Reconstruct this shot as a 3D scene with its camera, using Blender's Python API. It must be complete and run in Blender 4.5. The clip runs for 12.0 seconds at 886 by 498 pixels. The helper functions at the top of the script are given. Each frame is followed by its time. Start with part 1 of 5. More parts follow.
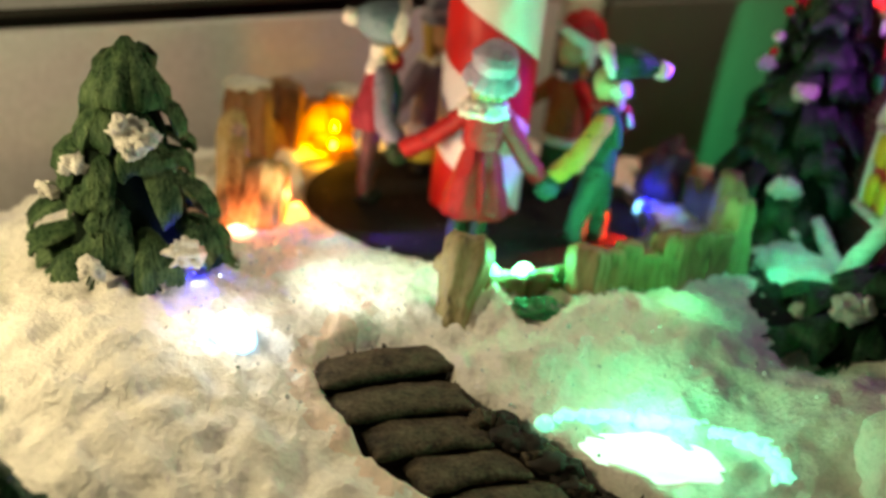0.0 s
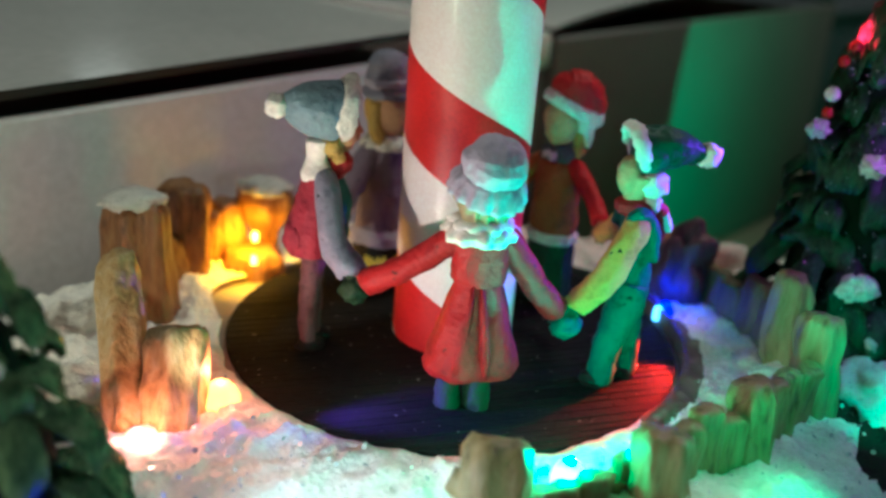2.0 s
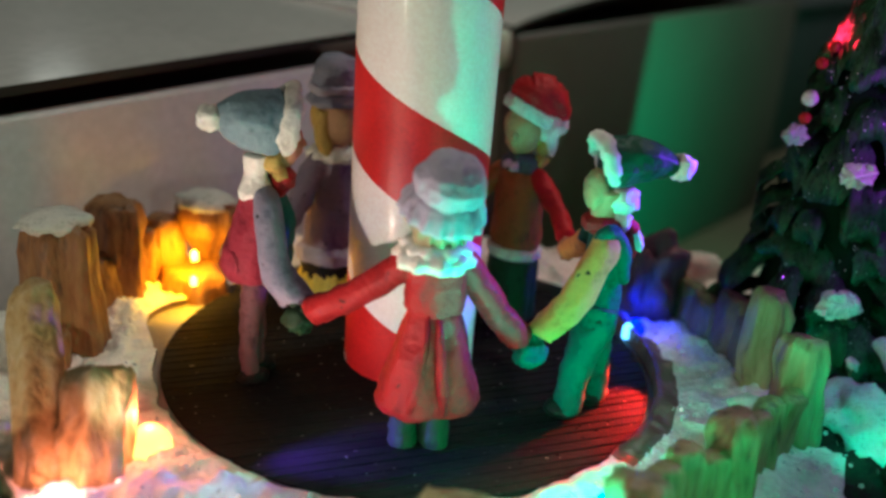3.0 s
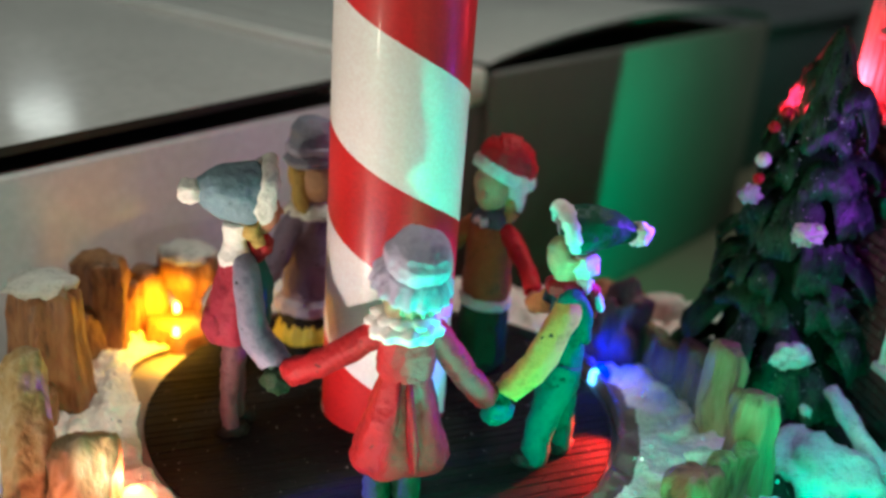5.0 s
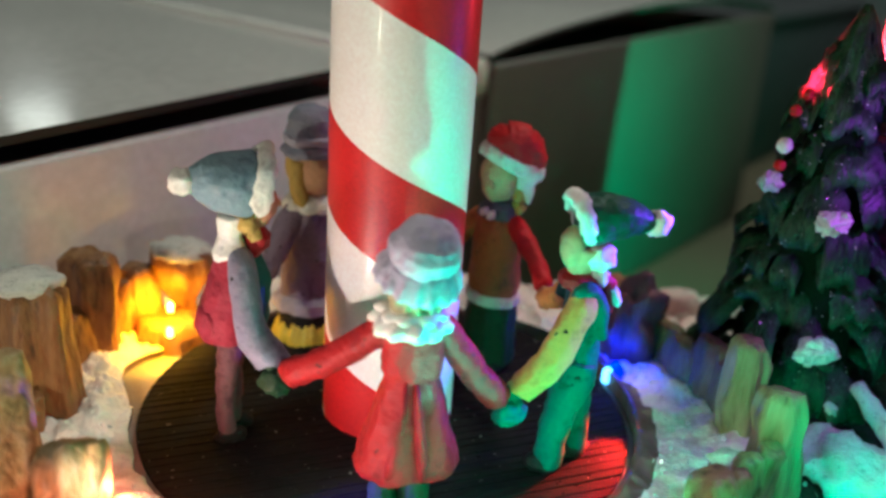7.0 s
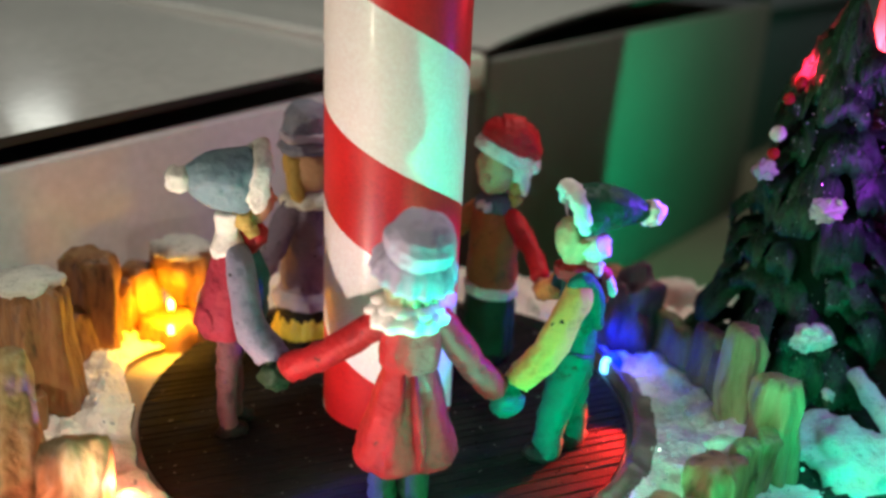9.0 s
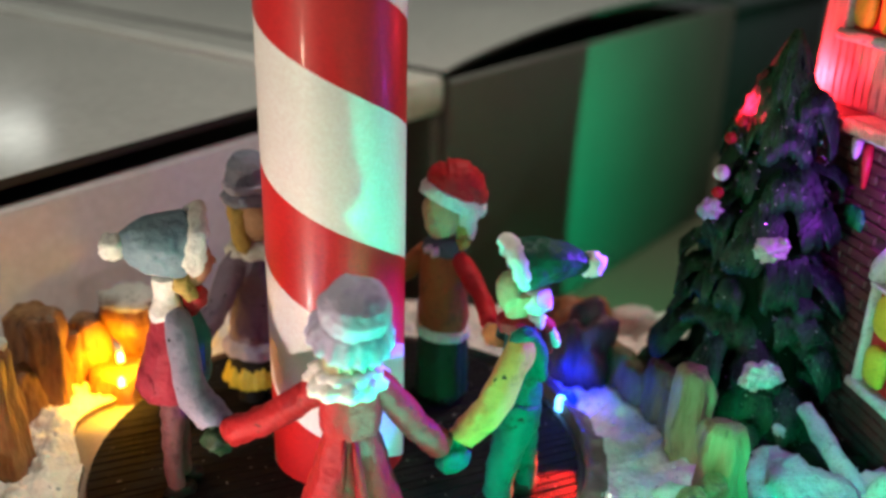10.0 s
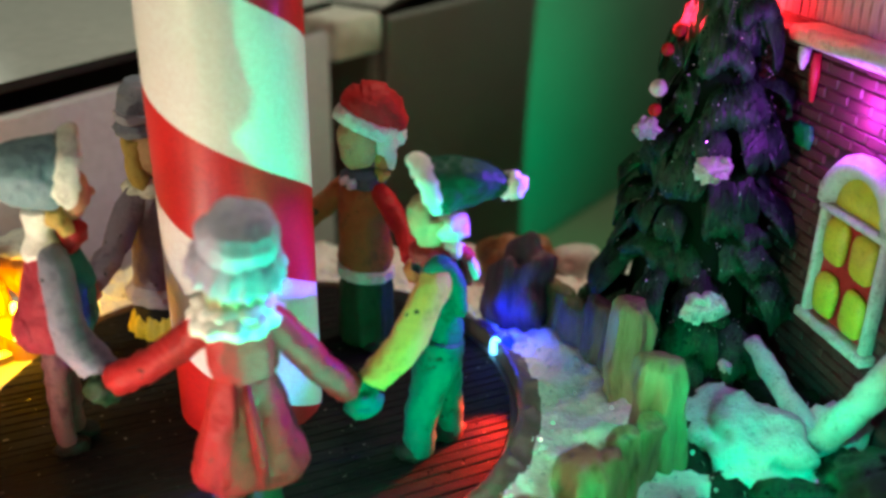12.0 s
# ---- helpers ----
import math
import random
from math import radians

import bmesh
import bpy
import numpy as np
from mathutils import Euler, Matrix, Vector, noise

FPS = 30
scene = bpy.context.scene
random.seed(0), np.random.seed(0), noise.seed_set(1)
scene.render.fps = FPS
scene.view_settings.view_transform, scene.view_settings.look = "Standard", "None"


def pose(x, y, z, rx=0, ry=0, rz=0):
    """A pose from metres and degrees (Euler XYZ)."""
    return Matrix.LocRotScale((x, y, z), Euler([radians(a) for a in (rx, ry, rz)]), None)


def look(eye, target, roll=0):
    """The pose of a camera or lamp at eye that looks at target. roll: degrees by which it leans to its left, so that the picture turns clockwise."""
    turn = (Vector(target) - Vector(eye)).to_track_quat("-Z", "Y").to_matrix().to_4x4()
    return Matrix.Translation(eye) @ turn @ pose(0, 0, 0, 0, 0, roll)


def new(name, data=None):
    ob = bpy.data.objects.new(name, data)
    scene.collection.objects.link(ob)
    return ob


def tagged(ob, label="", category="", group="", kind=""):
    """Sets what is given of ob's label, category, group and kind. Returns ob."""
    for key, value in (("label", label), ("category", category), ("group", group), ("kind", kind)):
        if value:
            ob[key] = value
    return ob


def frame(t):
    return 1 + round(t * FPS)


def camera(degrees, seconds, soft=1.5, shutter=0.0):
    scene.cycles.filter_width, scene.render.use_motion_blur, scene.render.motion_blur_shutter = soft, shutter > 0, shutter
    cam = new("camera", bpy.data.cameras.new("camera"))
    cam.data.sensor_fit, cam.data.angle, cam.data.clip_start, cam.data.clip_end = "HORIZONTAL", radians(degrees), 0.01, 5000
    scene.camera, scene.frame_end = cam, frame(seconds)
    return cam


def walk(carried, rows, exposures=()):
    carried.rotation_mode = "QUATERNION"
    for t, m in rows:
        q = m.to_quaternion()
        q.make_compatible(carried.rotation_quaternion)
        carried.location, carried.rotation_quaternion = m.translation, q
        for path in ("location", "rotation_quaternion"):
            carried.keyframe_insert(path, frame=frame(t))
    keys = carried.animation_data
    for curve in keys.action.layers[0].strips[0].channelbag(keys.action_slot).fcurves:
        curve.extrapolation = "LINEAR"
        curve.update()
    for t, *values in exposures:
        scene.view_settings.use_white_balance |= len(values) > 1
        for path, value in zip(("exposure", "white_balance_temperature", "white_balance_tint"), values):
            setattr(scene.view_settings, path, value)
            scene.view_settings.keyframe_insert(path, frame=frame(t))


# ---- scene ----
cam = camera(52.04, 12.0, soft=2.9)
cam.data.dof.use_dof, cam.data.dof.focus_distance, cam.data.dof.aperture_fstop = True, 0.150, 11.5
# seconds, eye in metres, turn in degrees
PATH = [
    (0.0, -0.00000, -0.23151, 0.08136, 67.31, -5.99, 4.14),
    (0.5, 0.00898, -0.22382, 0.07877, 67.05, -3.94, 4.76),
    (1.0, -0.00464, -0.19894, 0.07795, 66.75, -4.12, 1.24),
    (1.5, -0.01661, -0.17836, 0.08769, 68.14, -3.91, -2.32),
    (2.0, -0.01909, -0.16621, 0.08215, 68.78, -4.12, -3.93),
    (2.5, -0.01562, -0.15664, 0.08223, 68.47, -4.13, -5.26),
    (4.5, -0.01929, -0.14893, 0.08053, 68.66, -4.57, -7.59),
    (5.0, -0.01515, -0.15543, 0.09491, 68.55, -4.21, -7.38),
    (5.5, -0.01301, -0.15144, 0.09355, 68.57, -3.40, -7.63),
    (6.0, -0.01423, -0.14770, 0.09101, 68.58, -3.55, -7.69),
    (6.5, -0.01500, -0.14719, 0.08925, 68.64, -3.85, -7.86),
    (7.0, -0.01532, -0.14807, 0.09035, 68.67, -3.77, -7.68),
    (9.0, -0.01423, -0.14946, 0.09035, 68.43, -2.80, -7.80),
    (9.5, -0.00875, -0.14596, 0.09727, 68.06, -1.69, -8.67),
    (10.0, -0.00652, -0.14577, 0.10012, 67.87, -1.49, -9.24),
    (10.5, -0.00320, -0.14239, 0.09692, 67.27, -1.68, -9.83),
    (11.0, -0.00160, -0.14183, 0.09659, 67.12, -1.63, -10.35),
    (11.5, 0.00183, -0.13806, 0.09177, 66.90, -1.84, -10.71),
    (12.0, 0.00578, -0.13749, 0.08902, 65.88, -0.78, -11.03),
]
walk(cam, [(t, pose(x, y, z, rx, ry, rz)) for t, x, y, z, rx, ry, rz in PATH],
     exposures=[(0.0, -0.18, 9600, -2), (0.5, -0.5, 9000, 1), (1.0, -0.86, 8700, 2), (1.5, -0.78, 8000, 2), (2.0, -0.26, 6000, -10), (2.5, -0.48, 6500, -4), (4.5, -0.06, 6100, -5), (5.5, 0.02, 6250, -5), (7.0, 0.06, 6250, -5), (9.0, 0.1, 6600, 0), (10.5, 0.1, 6700, -1), (12.0, 0.08, 7200, -13)])

# ---- world and lamps (a dim room, a ceiling lamp behind the boxes, small coloured LEDs in the ornament, added fill lamps) ----
world = bpy.data.worlds.new("room_dusk")
scene.world = world
world.use_nodes = True
wbg = world.node_tree.nodes["Background"]
wbg.inputs[0].default_value = (1.0, 0.9, 0.78, 1)
wbg.inputs[1].default_value = 0.006

MM = 0.001


def lamp_area(name, eye, target, size, power, colour):
    d = bpy.data.lights.new(name, "AREA")
    d.shape, d.size, d.energy, d.color = "DISK", size, power, colour
    ob = new(name, d)
    ob.matrix_world = look(eye, target)
    return ob


def lamp_point(name, x, y, z, power, colour, radius=1.6):
    d = bpy.data.lights.new(name, "POINT")
    d.energy, d.color, d.shadow_soft_size = power, colour, radius * MM
    ob = new(name, d)
    ob.location = (x * MM, y * MM, z * MM)
    return ob


lamp_area("ceiling_lamp_light", (0.62, 0.40, 1.28), (0, -0.02, 0), 0.30, 9.0, (1.0, 0.95, 0.87))
# Fill lamp added out of view, front left; no such lamp is known.
lamp_area("front_fill_light", (-0.38, -0.20, 0.20), (-0.01, -0.04, 0.02), 0.09, 0.13, (1.0, 0.90, 0.82))

YELLOW, ORANGE, BLUE, GREEN, CYAN, RED, VIOLET = (
    (1.0, 0.45, 0.015), (1.0, 0.22, 0.14), (0.01, 0.02, 1.0), (0.012, 1.0, 0.52),
    (0.06, 1.0, 0.60), (1.0, 0.025, 0.02), (0.55, 0.06, 1.0))
# name, x, y, z of the LED's foot, lamp power, lamp colour, dome colour
LEDS = [
    ("yellow", -42.4, 23.0, 9.6, 0.005, YELLOW, (1.0, 0.80, 0.22), 0.42),
    ("yellow", -42.6, 22.2, 4.4, 0.005, YELLOW, (1.0, 0.80, 0.22), 0.42),
    ("pink", -50.5, -47, 0.6, 0.008, (1.0, 0.30, 0.22), (1.0, 0.62, 0.52), 1.1),
    ("orange", -41.0, -34.5, 0.6, 0.009, ORANGE, (1.0, 0.42, 0.12), 2.1),
    # One LED in two domes: the wide one paints its halo, the small its core.
    ("blue", 47.6, 9.8, -0.6, 0.007, (0.0, 0.010, 1.0), (0.0, 0.016, 1.0), 1.45),
    ("blue core", 45.6, 8.4, 1.4, 0.0005, (0.05, 0.2, 1.0), (0.12, 0.45, 1.0), 0.65),
    ("blue", -38.8, -94, 0.2, 0.0085, (0.75, 0.82, 1.0), (0.20, 0.50, 1.0), 2.7),
    ("blue", -50.0, -79, 2.0, 0.012, BLUE, (0.03, 0.05, 1.0), 0.7),
    ("green", 6.0, -54.5, 2.6, 0.006, GREEN, (0.05, 1.0, 0.55), 1.1),
    ("green", 12.3, -57, 3.6, 0.014, GREEN, (0.35, 1.0, 0.80), 1.6),
    ("green", 23.5, -52, 3.2, 0.016, GREEN, (0.05, 1.0, 0.55), 1.2),
    ("red", 94.3, 21.5, 62.4, 0.045, (1.0, 0.022, 0.05), (1.0, 0.08, 0.05), 0.6),
    # Unseen white LED added as fill for the front-left snow.
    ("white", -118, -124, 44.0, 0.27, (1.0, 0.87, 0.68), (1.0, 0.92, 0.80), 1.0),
    ("violet", 94.5, -31, 62.6, 0.012, VIOLET, (0.6, 0.2, 1.0), 1.0),
    ("violet", 88, -50, 46.0, 0.0025, VIOLET, (0.6, 0.2, 1.0), 1.0),
]
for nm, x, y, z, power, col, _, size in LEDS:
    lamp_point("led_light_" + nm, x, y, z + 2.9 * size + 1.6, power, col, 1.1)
lamp_point("led_light_pond", 36, -97, 3.0, 0.013, CYAN, 3.0)


def lamp_spot(name, eye, target, power, colour, cone, blend):
    d = bpy.data.lights.new(name, "SPOT")
    d.energy, d.color, d.spot_size, d.spot_blend, d.shadow_soft_size = power, colour, radians(cone), blend, 0.001
    ob = new(name, d)
    ob.matrix_world = look([c * MM for c in eye], [c * MM for c in target])
    return ob


BEAM = 9.0
# the LED on the house's back, whose beam falls on the box behind
lamp_spot("led_light_beam", (101, 33, 12), (101 + 299 * math.cos(radians(BEAM)), 33 + 299 * math.sin(radians(BEAM)), -4), 2.5, (0.005, 1.0, 0.45), 160, 0.02)
# the yellow LED faces the log behind it
lamp_spot("led_light_log", (-43.0, 18.5, 10.5), (-45.5, 33, 4), 0.045, YELLOW, 110, 0.8)
lamp_spot("led_light_log", (-42.5, 19.5, 13.0), (-45.0, 25.0, 0), 0.045, YELLOW, 110, 0.6)
# the red LED at the rim of the turntable, which points across it
lamp_spot("rim_spot", (46.0, -9, 5.0), (31, -22, 0), 0.30, RED, 50, 0.4)
# blue-violet spot added with no LED behind it, for the streak on the deck
lamp_spot("rim_spot", (-35.5, -37, 7.0), (-10, -33, 0), 0.32, (0.16, 0.04, 1.0), 36, 0.8)
# fill spot added above the front blue-white LED, for the slope to the turntable
lamp_spot("snow_fill_spot", (-36, -92, 24), (-13, -52, 0), 0.15, (0.70, 0.86, 1.0), 62, 1.0)
# pale fill spot added near the leaning post's LED, aimed at the pole
lamp_spot("led_light_white", (-49, -52, 8.5), (-5, -14, 44), 0.11, (1.0, 0.75, 0.70), 92, 0.8)
# the green LED by the fence, which shines up at the pole
lamp_spot("led_light_pole", (12.3, -55, 9.5), (9, -8, 57), 0.12, (0.02, 1.0, 0.68), 56, 0.3)
# the green LED by the next post, which shines up at the elf
lamp_spot("led_light_elf", (34, -45, 8.0), (22, -24, 21), 0.020, (0.02, 1.0, 0.50), 90, 0.8)
# green spot added above the fence, with no LED, to colour the mound by the fir
lamp_spot("mound_fill_spot", (64, -57, 24), (80, -29, 9), 0.052, (0.01, 1.0, 0.66), 80, 0.8)
# two more green fills added without LEDs, for the right snow and the posts
lamp_spot("snow_green_fill", (57, -47, 30), (50, -15, 0), 0.016, (0.04, 1.0, 0.55), 75, 0.9)
lamp_point("fence_green_fill", 45, -61, 15, 0.007, (0.03, 1.0, 0.45), 1.0)
# red spot added left of the fir, apart from the red LED, for its top's edge
lamp_spot("fir_edge_spot", (70, 17, 64), (79, 4, 68), 0.13, (1.0, 0.012, 0.06), 80, 0.5)
lamp_point("led_light_eave", 92.3, -20, 53, 0.023, (0.42, 0.04, 1.0), 1.0)
# the violet LED under the eave, which points at the figures
lamp_spot("led_light_eave", (90.5, -20, 57), (14, -19, 27), 0.95, (0.17, 0.03, 1.0), 27, 0.6)


# ---- materials ----
def mat(name, base, dark=None, rough=0.6, metal=0.0, scale=220.0, bump=0.25, fine=1500.0, light=None, coat=0.0, spec=0.5, stretch=(1, 1, 1), dist=0.0004):
    m = bpy.data.materials.new(name)
    m.use_nodes = True
    nt = m.node_tree
    bs = nt.nodes["Principled BSDF"]
    dark = dark or tuple(c * 0.6 for c in base)
    light = light or tuple(min(1, c * 1.15) for c in base)
    tc = nt.nodes.new("ShaderNodeTexCoord")
    mp = nt.nodes.new("ShaderNodeMapping")
    mp.inputs["Scale"].default_value = stretch
    nt.links.new(tc.outputs["Object"], mp.inputs[0])
    n1 = nt.nodes.new("ShaderNodeTexNoise")
    n1.inputs["Scale"].default_value = scale
    n1.inputs["Detail"].default_value = 4
    n2 = nt.nodes.new("ShaderNodeTexNoise")
    n2.inputs["Scale"].default_value = fine
    n2.inputs["Detail"].default_value = 3
    for n in (n1, n2):
        nt.links.new(mp.outputs[0], n.inputs["Vector"])
    mixf = nt.nodes.new("ShaderNodeMath")
    mixf.operation = "MULTIPLY_ADD"
    nt.links.new(n2.outputs["Fac"], mixf.inputs[0])
    mixf.inputs[1].default_value = 0.5
    half = nt.nodes.new("ShaderNodeMath")
    half.operation = "MULTIPLY"
    nt.links.new(n1.outputs["Fac"], half.inputs[0])
    half.inputs[1].default_value = 0.6
    nt.links.new(half.outputs[0], mixf.inputs[2])
    cr = nt.nodes.new("ShaderNodeValToRGB")
    e = cr.color_ramp.elements
    e[0].position, e[0].color = 0.36, (*dark, 1)
    e[1].position, e[1].color = 0.70, (*light, 1)
    mid = cr.color_ramp.elements.new(0.50)
    mid.color = (*base, 1)
    nt.links.new(mixf.outputs[0], cr.inputs[0])
    nt.links.new(cr.outputs[0], bs.inputs["Base Color"])
    rr = nt.nodes.new("ShaderNodeMapRange")
    rr.inputs["To Min"].default_value = max(0.04, rough - 0.12)
    rr.inputs["To Max"].default_value = min(1.0, rough + 0.12)
    nt.links.new(n1.outputs["Fac"], rr.inputs[0])
    nt.links.new(rr.outputs[0], bs.inputs["Roughness"])
    bs.inputs["Metallic"].default_value = metal
    bs.inputs["Coat Weight"].default_value = coat
    bs.inputs["Coat Roughness"].default_value = 0.12
    bs.inputs["Specular IOR Level"].default_value = spec
    if bump > 0:
        bp = nt.nodes.new("ShaderNodeBump")
        bp.inputs["Strength"].default_value = bump
        bp.inputs["Distance"].default_value = dist
        nt.links.new(mixf.outputs[0], bp.inputs["Height"])
        nt.links.new(bp.outputs[0], bs.inputs["Normal"])
    return m


def glitter(m, scale=900.0, share=0.93, metal=0.55):
    """Adds sparse shiny flakes to a material."""
    nt = m.node_tree
    bs = nt.nodes["Principled BSDF"]
    vo = nt.nodes.new("ShaderNodeTexVoronoi")
    vo.inputs["Scale"].default_value = scale
    tc = nt.nodes.new("ShaderNodeTexCoord")
    nt.links.new(tc.outputs["Object"], vo.inputs["Vector"])
    sep = nt.nodes.new("ShaderNodeSeparateColor")
    nt.links.new(vo.outputs["Color"], sep.inputs[0])
    gt = nt.nodes.new("ShaderNodeMath")
    gt.operation = "GREATER_THAN"
    gt.inputs[1].default_value = share
    nt.links.new(sep.outputs[0], gt.inputs[0])
    old = bs.inputs["Roughness"].links[0].from_socket
    mx = nt.nodes.new("ShaderNodeMix")
    nt.links.new(gt.outputs[0], mx.inputs[0])
    nt.links.new(old, mx.inputs[2])
    mx.inputs[3].default_value = 0.12
    nt.links.new(mx.outputs[0], bs.inputs["Roughness"])
    part_metal = nt.nodes.new("ShaderNodeMath")
    part_metal.operation = "MULTIPLY"
    part_metal.inputs[1].default_value = metal
    nt.links.new(gt.outputs[0], part_metal.inputs[0])
    nt.links.new(part_metal.outputs[0], bs.inputs["Metallic"])
    return m


def specks(m, colour, scale, share):
    """Adds small splashes of another paint to a material."""
    nt = m.node_tree
    bs = nt.nodes["Principled BSDF"]
    no = nt.nodes.new("ShaderNodeTexNoise")
    no.inputs["Scale"].default_value = scale
    no.inputs["Detail"].default_value = 2
    tc = nt.nodes.new("ShaderNodeTexCoord")
    nt.links.new(tc.outputs["Object"], no.inputs["Vector"])
    mr = nt.nodes.new("ShaderNodeMapRange")
    mr.inputs["From Min"].default_value = share
    mr.inputs["From Max"].default_value = share + 0.04
    nt.links.new(no.outputs["Fac"], mr.inputs[0])
    mx = nt.nodes.new("ShaderNodeMix")
    mx.data_type = "RGBA"
    nt.links.new(mr.outputs[0], mx.inputs[0])
    nt.links.new(bs.inputs["Base Color"].links[0].from_socket, mx.inputs[6])
    mx.inputs[7].default_value = (*colour, 1)
    nt.links.new(mx.outputs[2], bs.inputs["Base Color"])
    return m


def emitter(name, colour, strength, base=(0.8, 0.8, 0.8)):
    m = bpy.data.materials.new(name)
    m.use_nodes = True
    bs = m.node_tree.nodes["Principled BSDF"]
    bs.inputs["Base Color"].default_value = (*base, 1)
    bs.inputs["Roughness"].default_value = 0.2
    bs.inputs["Emission Color"].default_value = (*colour, 1)
    bs.inputs["Emission Strength"].default_value = strength
    return m


M_SNOW = (mat("rough_resin_snow", (0.85, 0.81, 0.75), (0.70, 0.66, 0.60), rough=0.75, scale=260, bump=1.0, fine=1000, dist=0.0010))
M_SNOWCAP = (mat("snow_paint", (0.62, 0.60, 0.56), (0.36, 0.35, 0.31), rough=0.6, scale=500, bump=0.8, fine=1800, dist=0.0006))
M_FIRSHADE = mat("fir_gap_shade", (0.004, 0.010, 0.005), rough=0.9, spec=0.1, scale=300, bump=0.6)
M_BASE = mat("white_plastic_base", (0.55, 0.52, 0.48), (0.42, 0.38, 0.34), rough=0.45, scale=120, bump=0.1)
M_ROCK = mat("brown_resin_rock", (0.20, 0.14, 0.10), (0.07, 0.05, 0.04), rough=0.7, scale=180, bump=0.8, fine=900)
M_DECK = glitter(mat("dark_wood_deck", (0.009, 0.0085, 0.0083), (0.004, 0.0037, 0.0037), spec=0.10, rough=0.78, scale=260, bump=0.7, fine=1500, stretch=(0.25, 1, 1), light=(0.016, 0.0145, 0.014)), 2600, 0.996)
specks(M_DECK, (0.22, 0.21, 0.19), 700, 0.70)
M_DARKGROUND = mat("dark_green_ground", (0.016, 0.026, 0.015), (0.006, 0.009, 0.006), rough=0.85, spec=0.2, scale=260, bump=1.0, fine=1000, dist=0.0010)
# The reddish LED glow west of the steps, put into the snow's colour.
M_PINKGLOW = mat("pink_lit_snow_edge", (0.80, 0.64, 0.54), (0.70, 0.48, 0.38), rough=0.7, scale=220, bump=1.0, fine=1000, dist=0.0008)
M_WELL = mat("taupe_well_rim", (0.13, 0.085, 0.065), (0.08, 0.055, 0.045), rough=0.45, scale=120, bump=0.2)
M_DECKGAP = mat("dark_deck_gap", (0.003, 0.0028, 0.0026), rough=0.7)
M_RED = mat("red_gloss_stripe", (0.62, 0.015, 0.02), (0.50, 0.01, 0.014), rough=0.42, scale=60, bump=0.003, coat=0.08)
M_WHITE = mat("white_gloss_stripe", (0.93, 0.88, 0.85), (0.88, 0.83, 0.80), rough=0.42, scale=60, bump=0.003, coat=0.08)
M_LOG = mat("brown_carved_log", (0.24, 0.098, 0.034), (0.075, 0.028, 0.011), rough=0.5, scale=200, bump=1.0, fine=900, stretch=(1, 1, 0.3), light=(0.34, 0.165, 0.065), dist=0.0012)
M_POST = mat("tan_carved_post", (0.27, 0.21, 0.095), (0.09, 0.065, 0.028), rough=0.5, scale=260, bump=1.0, fine=900, stretch=(1, 1, 0.2), light=(0.38, 0.31, 0.16), dist=0.0011)
# Brown of the stump mixed with the violet light of the LED beside it.
M_STUMPLIT = mat("violet_lit_stump", (0.055, 0.026, 0.048), (0.020, 0.010, 0.018), rough=0.6, scale=200, bump=1.0, fine=900, stretch=(1, 1, 0.3), light=(0.10, 0.05, 0.07), dist=0.0012)
M_OLIVE = mat("olive_brown_boards", (0.095, 0.070, 0.030), (0.028, 0.020, 0.009), rough=0.6, scale=240, bump=1.0, fine=900, stretch=(1, 1, 0.25), light=(0.16, 0.125, 0.055), dist=0.0012)
M_CREAM = mat("cream_carved_post", (0.50, 0.32, 0.13), (0.24, 0.14, 0.055), rough=0.55, scale=240, bump=1.0, fine=900, stretch=(1, 1, 0.3), light=(0.60, 0.46, 0.27), dist=0.0012)
M_HOLLY = mat("bright_green_bush", (0.010, 0.20, 0.07), (0.004, 0.08, 0.03), rough=0.5, scale=300, bump=1.0, fine=1100)
M_STEP = mat("weathered_step", (0.062, 0.048, 0.033), (0.020, 0.015, 0.011), rough=0.8, spec=0.3, scale=300, bump=0.9, fine=1300, light=(0.13, 0.105, 0.072), dist=0.0007)
# Paints the shade between the treads; also the colour of the dark edging stones.
M_STEPDARK = mat("dark_gap_and_stone", (0.022, 0.017, 0.014), rough=0.8, scale=300, bump=0.7)
M_FIR = glitter(mat("dark_green_fir", (0.008, 0.042, 0.018), (0.0015, 0.007, 0.003), rough=0.42, spec=0.4, scale=420, bump=1.0, fine=1700, stretch=(1, 1, 0.22), light=(0.026, 0.100, 0.040), dist=0.0010), 3000, 0.97)
# Lighter copy of the fir green: LED light and pale dry-brush in its colour.
M_FIRLIT = glitter(mat("lit_dusted_fir", (0.026, 0.066, 0.026), (0.005, 0.016, 0.006), rough=0.65, spec=0.2, scale=420, bump=1.0, fine=1700, stretch=(1, 1, 0.22), light=(0.11, 0.17, 0.08), dist=0.0010), 2400, 0.96)
M_TRUNK = mat("dark_trunk", (0.05, 0.03, 0.02), rough=0.8, bump=0.7)
M_SKIN = mat("painted_skin", (0.54, 0.30, 0.17), (0.43, 0.22, 0.12), rough=0.6, spec=0.2, scale=190, bump=0.8, fine=800, dist=0.0008)
M_HAIR = mat("painted_blond", (0.50, 0.34, 0.10), (0.28, 0.17, 0.05), rough=0.6, spec=0.2, scale=190, bump=0.9, fine=800, dist=0.0009)
M_ASHHAIR = mat("painted_ash_blond", (0.34, 0.29, 0.17), (0.20, 0.16, 0.09), rough=0.6, spec=0.2, scale=190, bump=0.9, fine=800, dist=0.0009)
M_COAT = mat("red_painted_coat", (0.38, 0.018, 0.022), (0.20, 0.010, 0.013), rough=0.5, spec=0.2, scale=190, bump=0.9, fine=800, dist=0.0009)
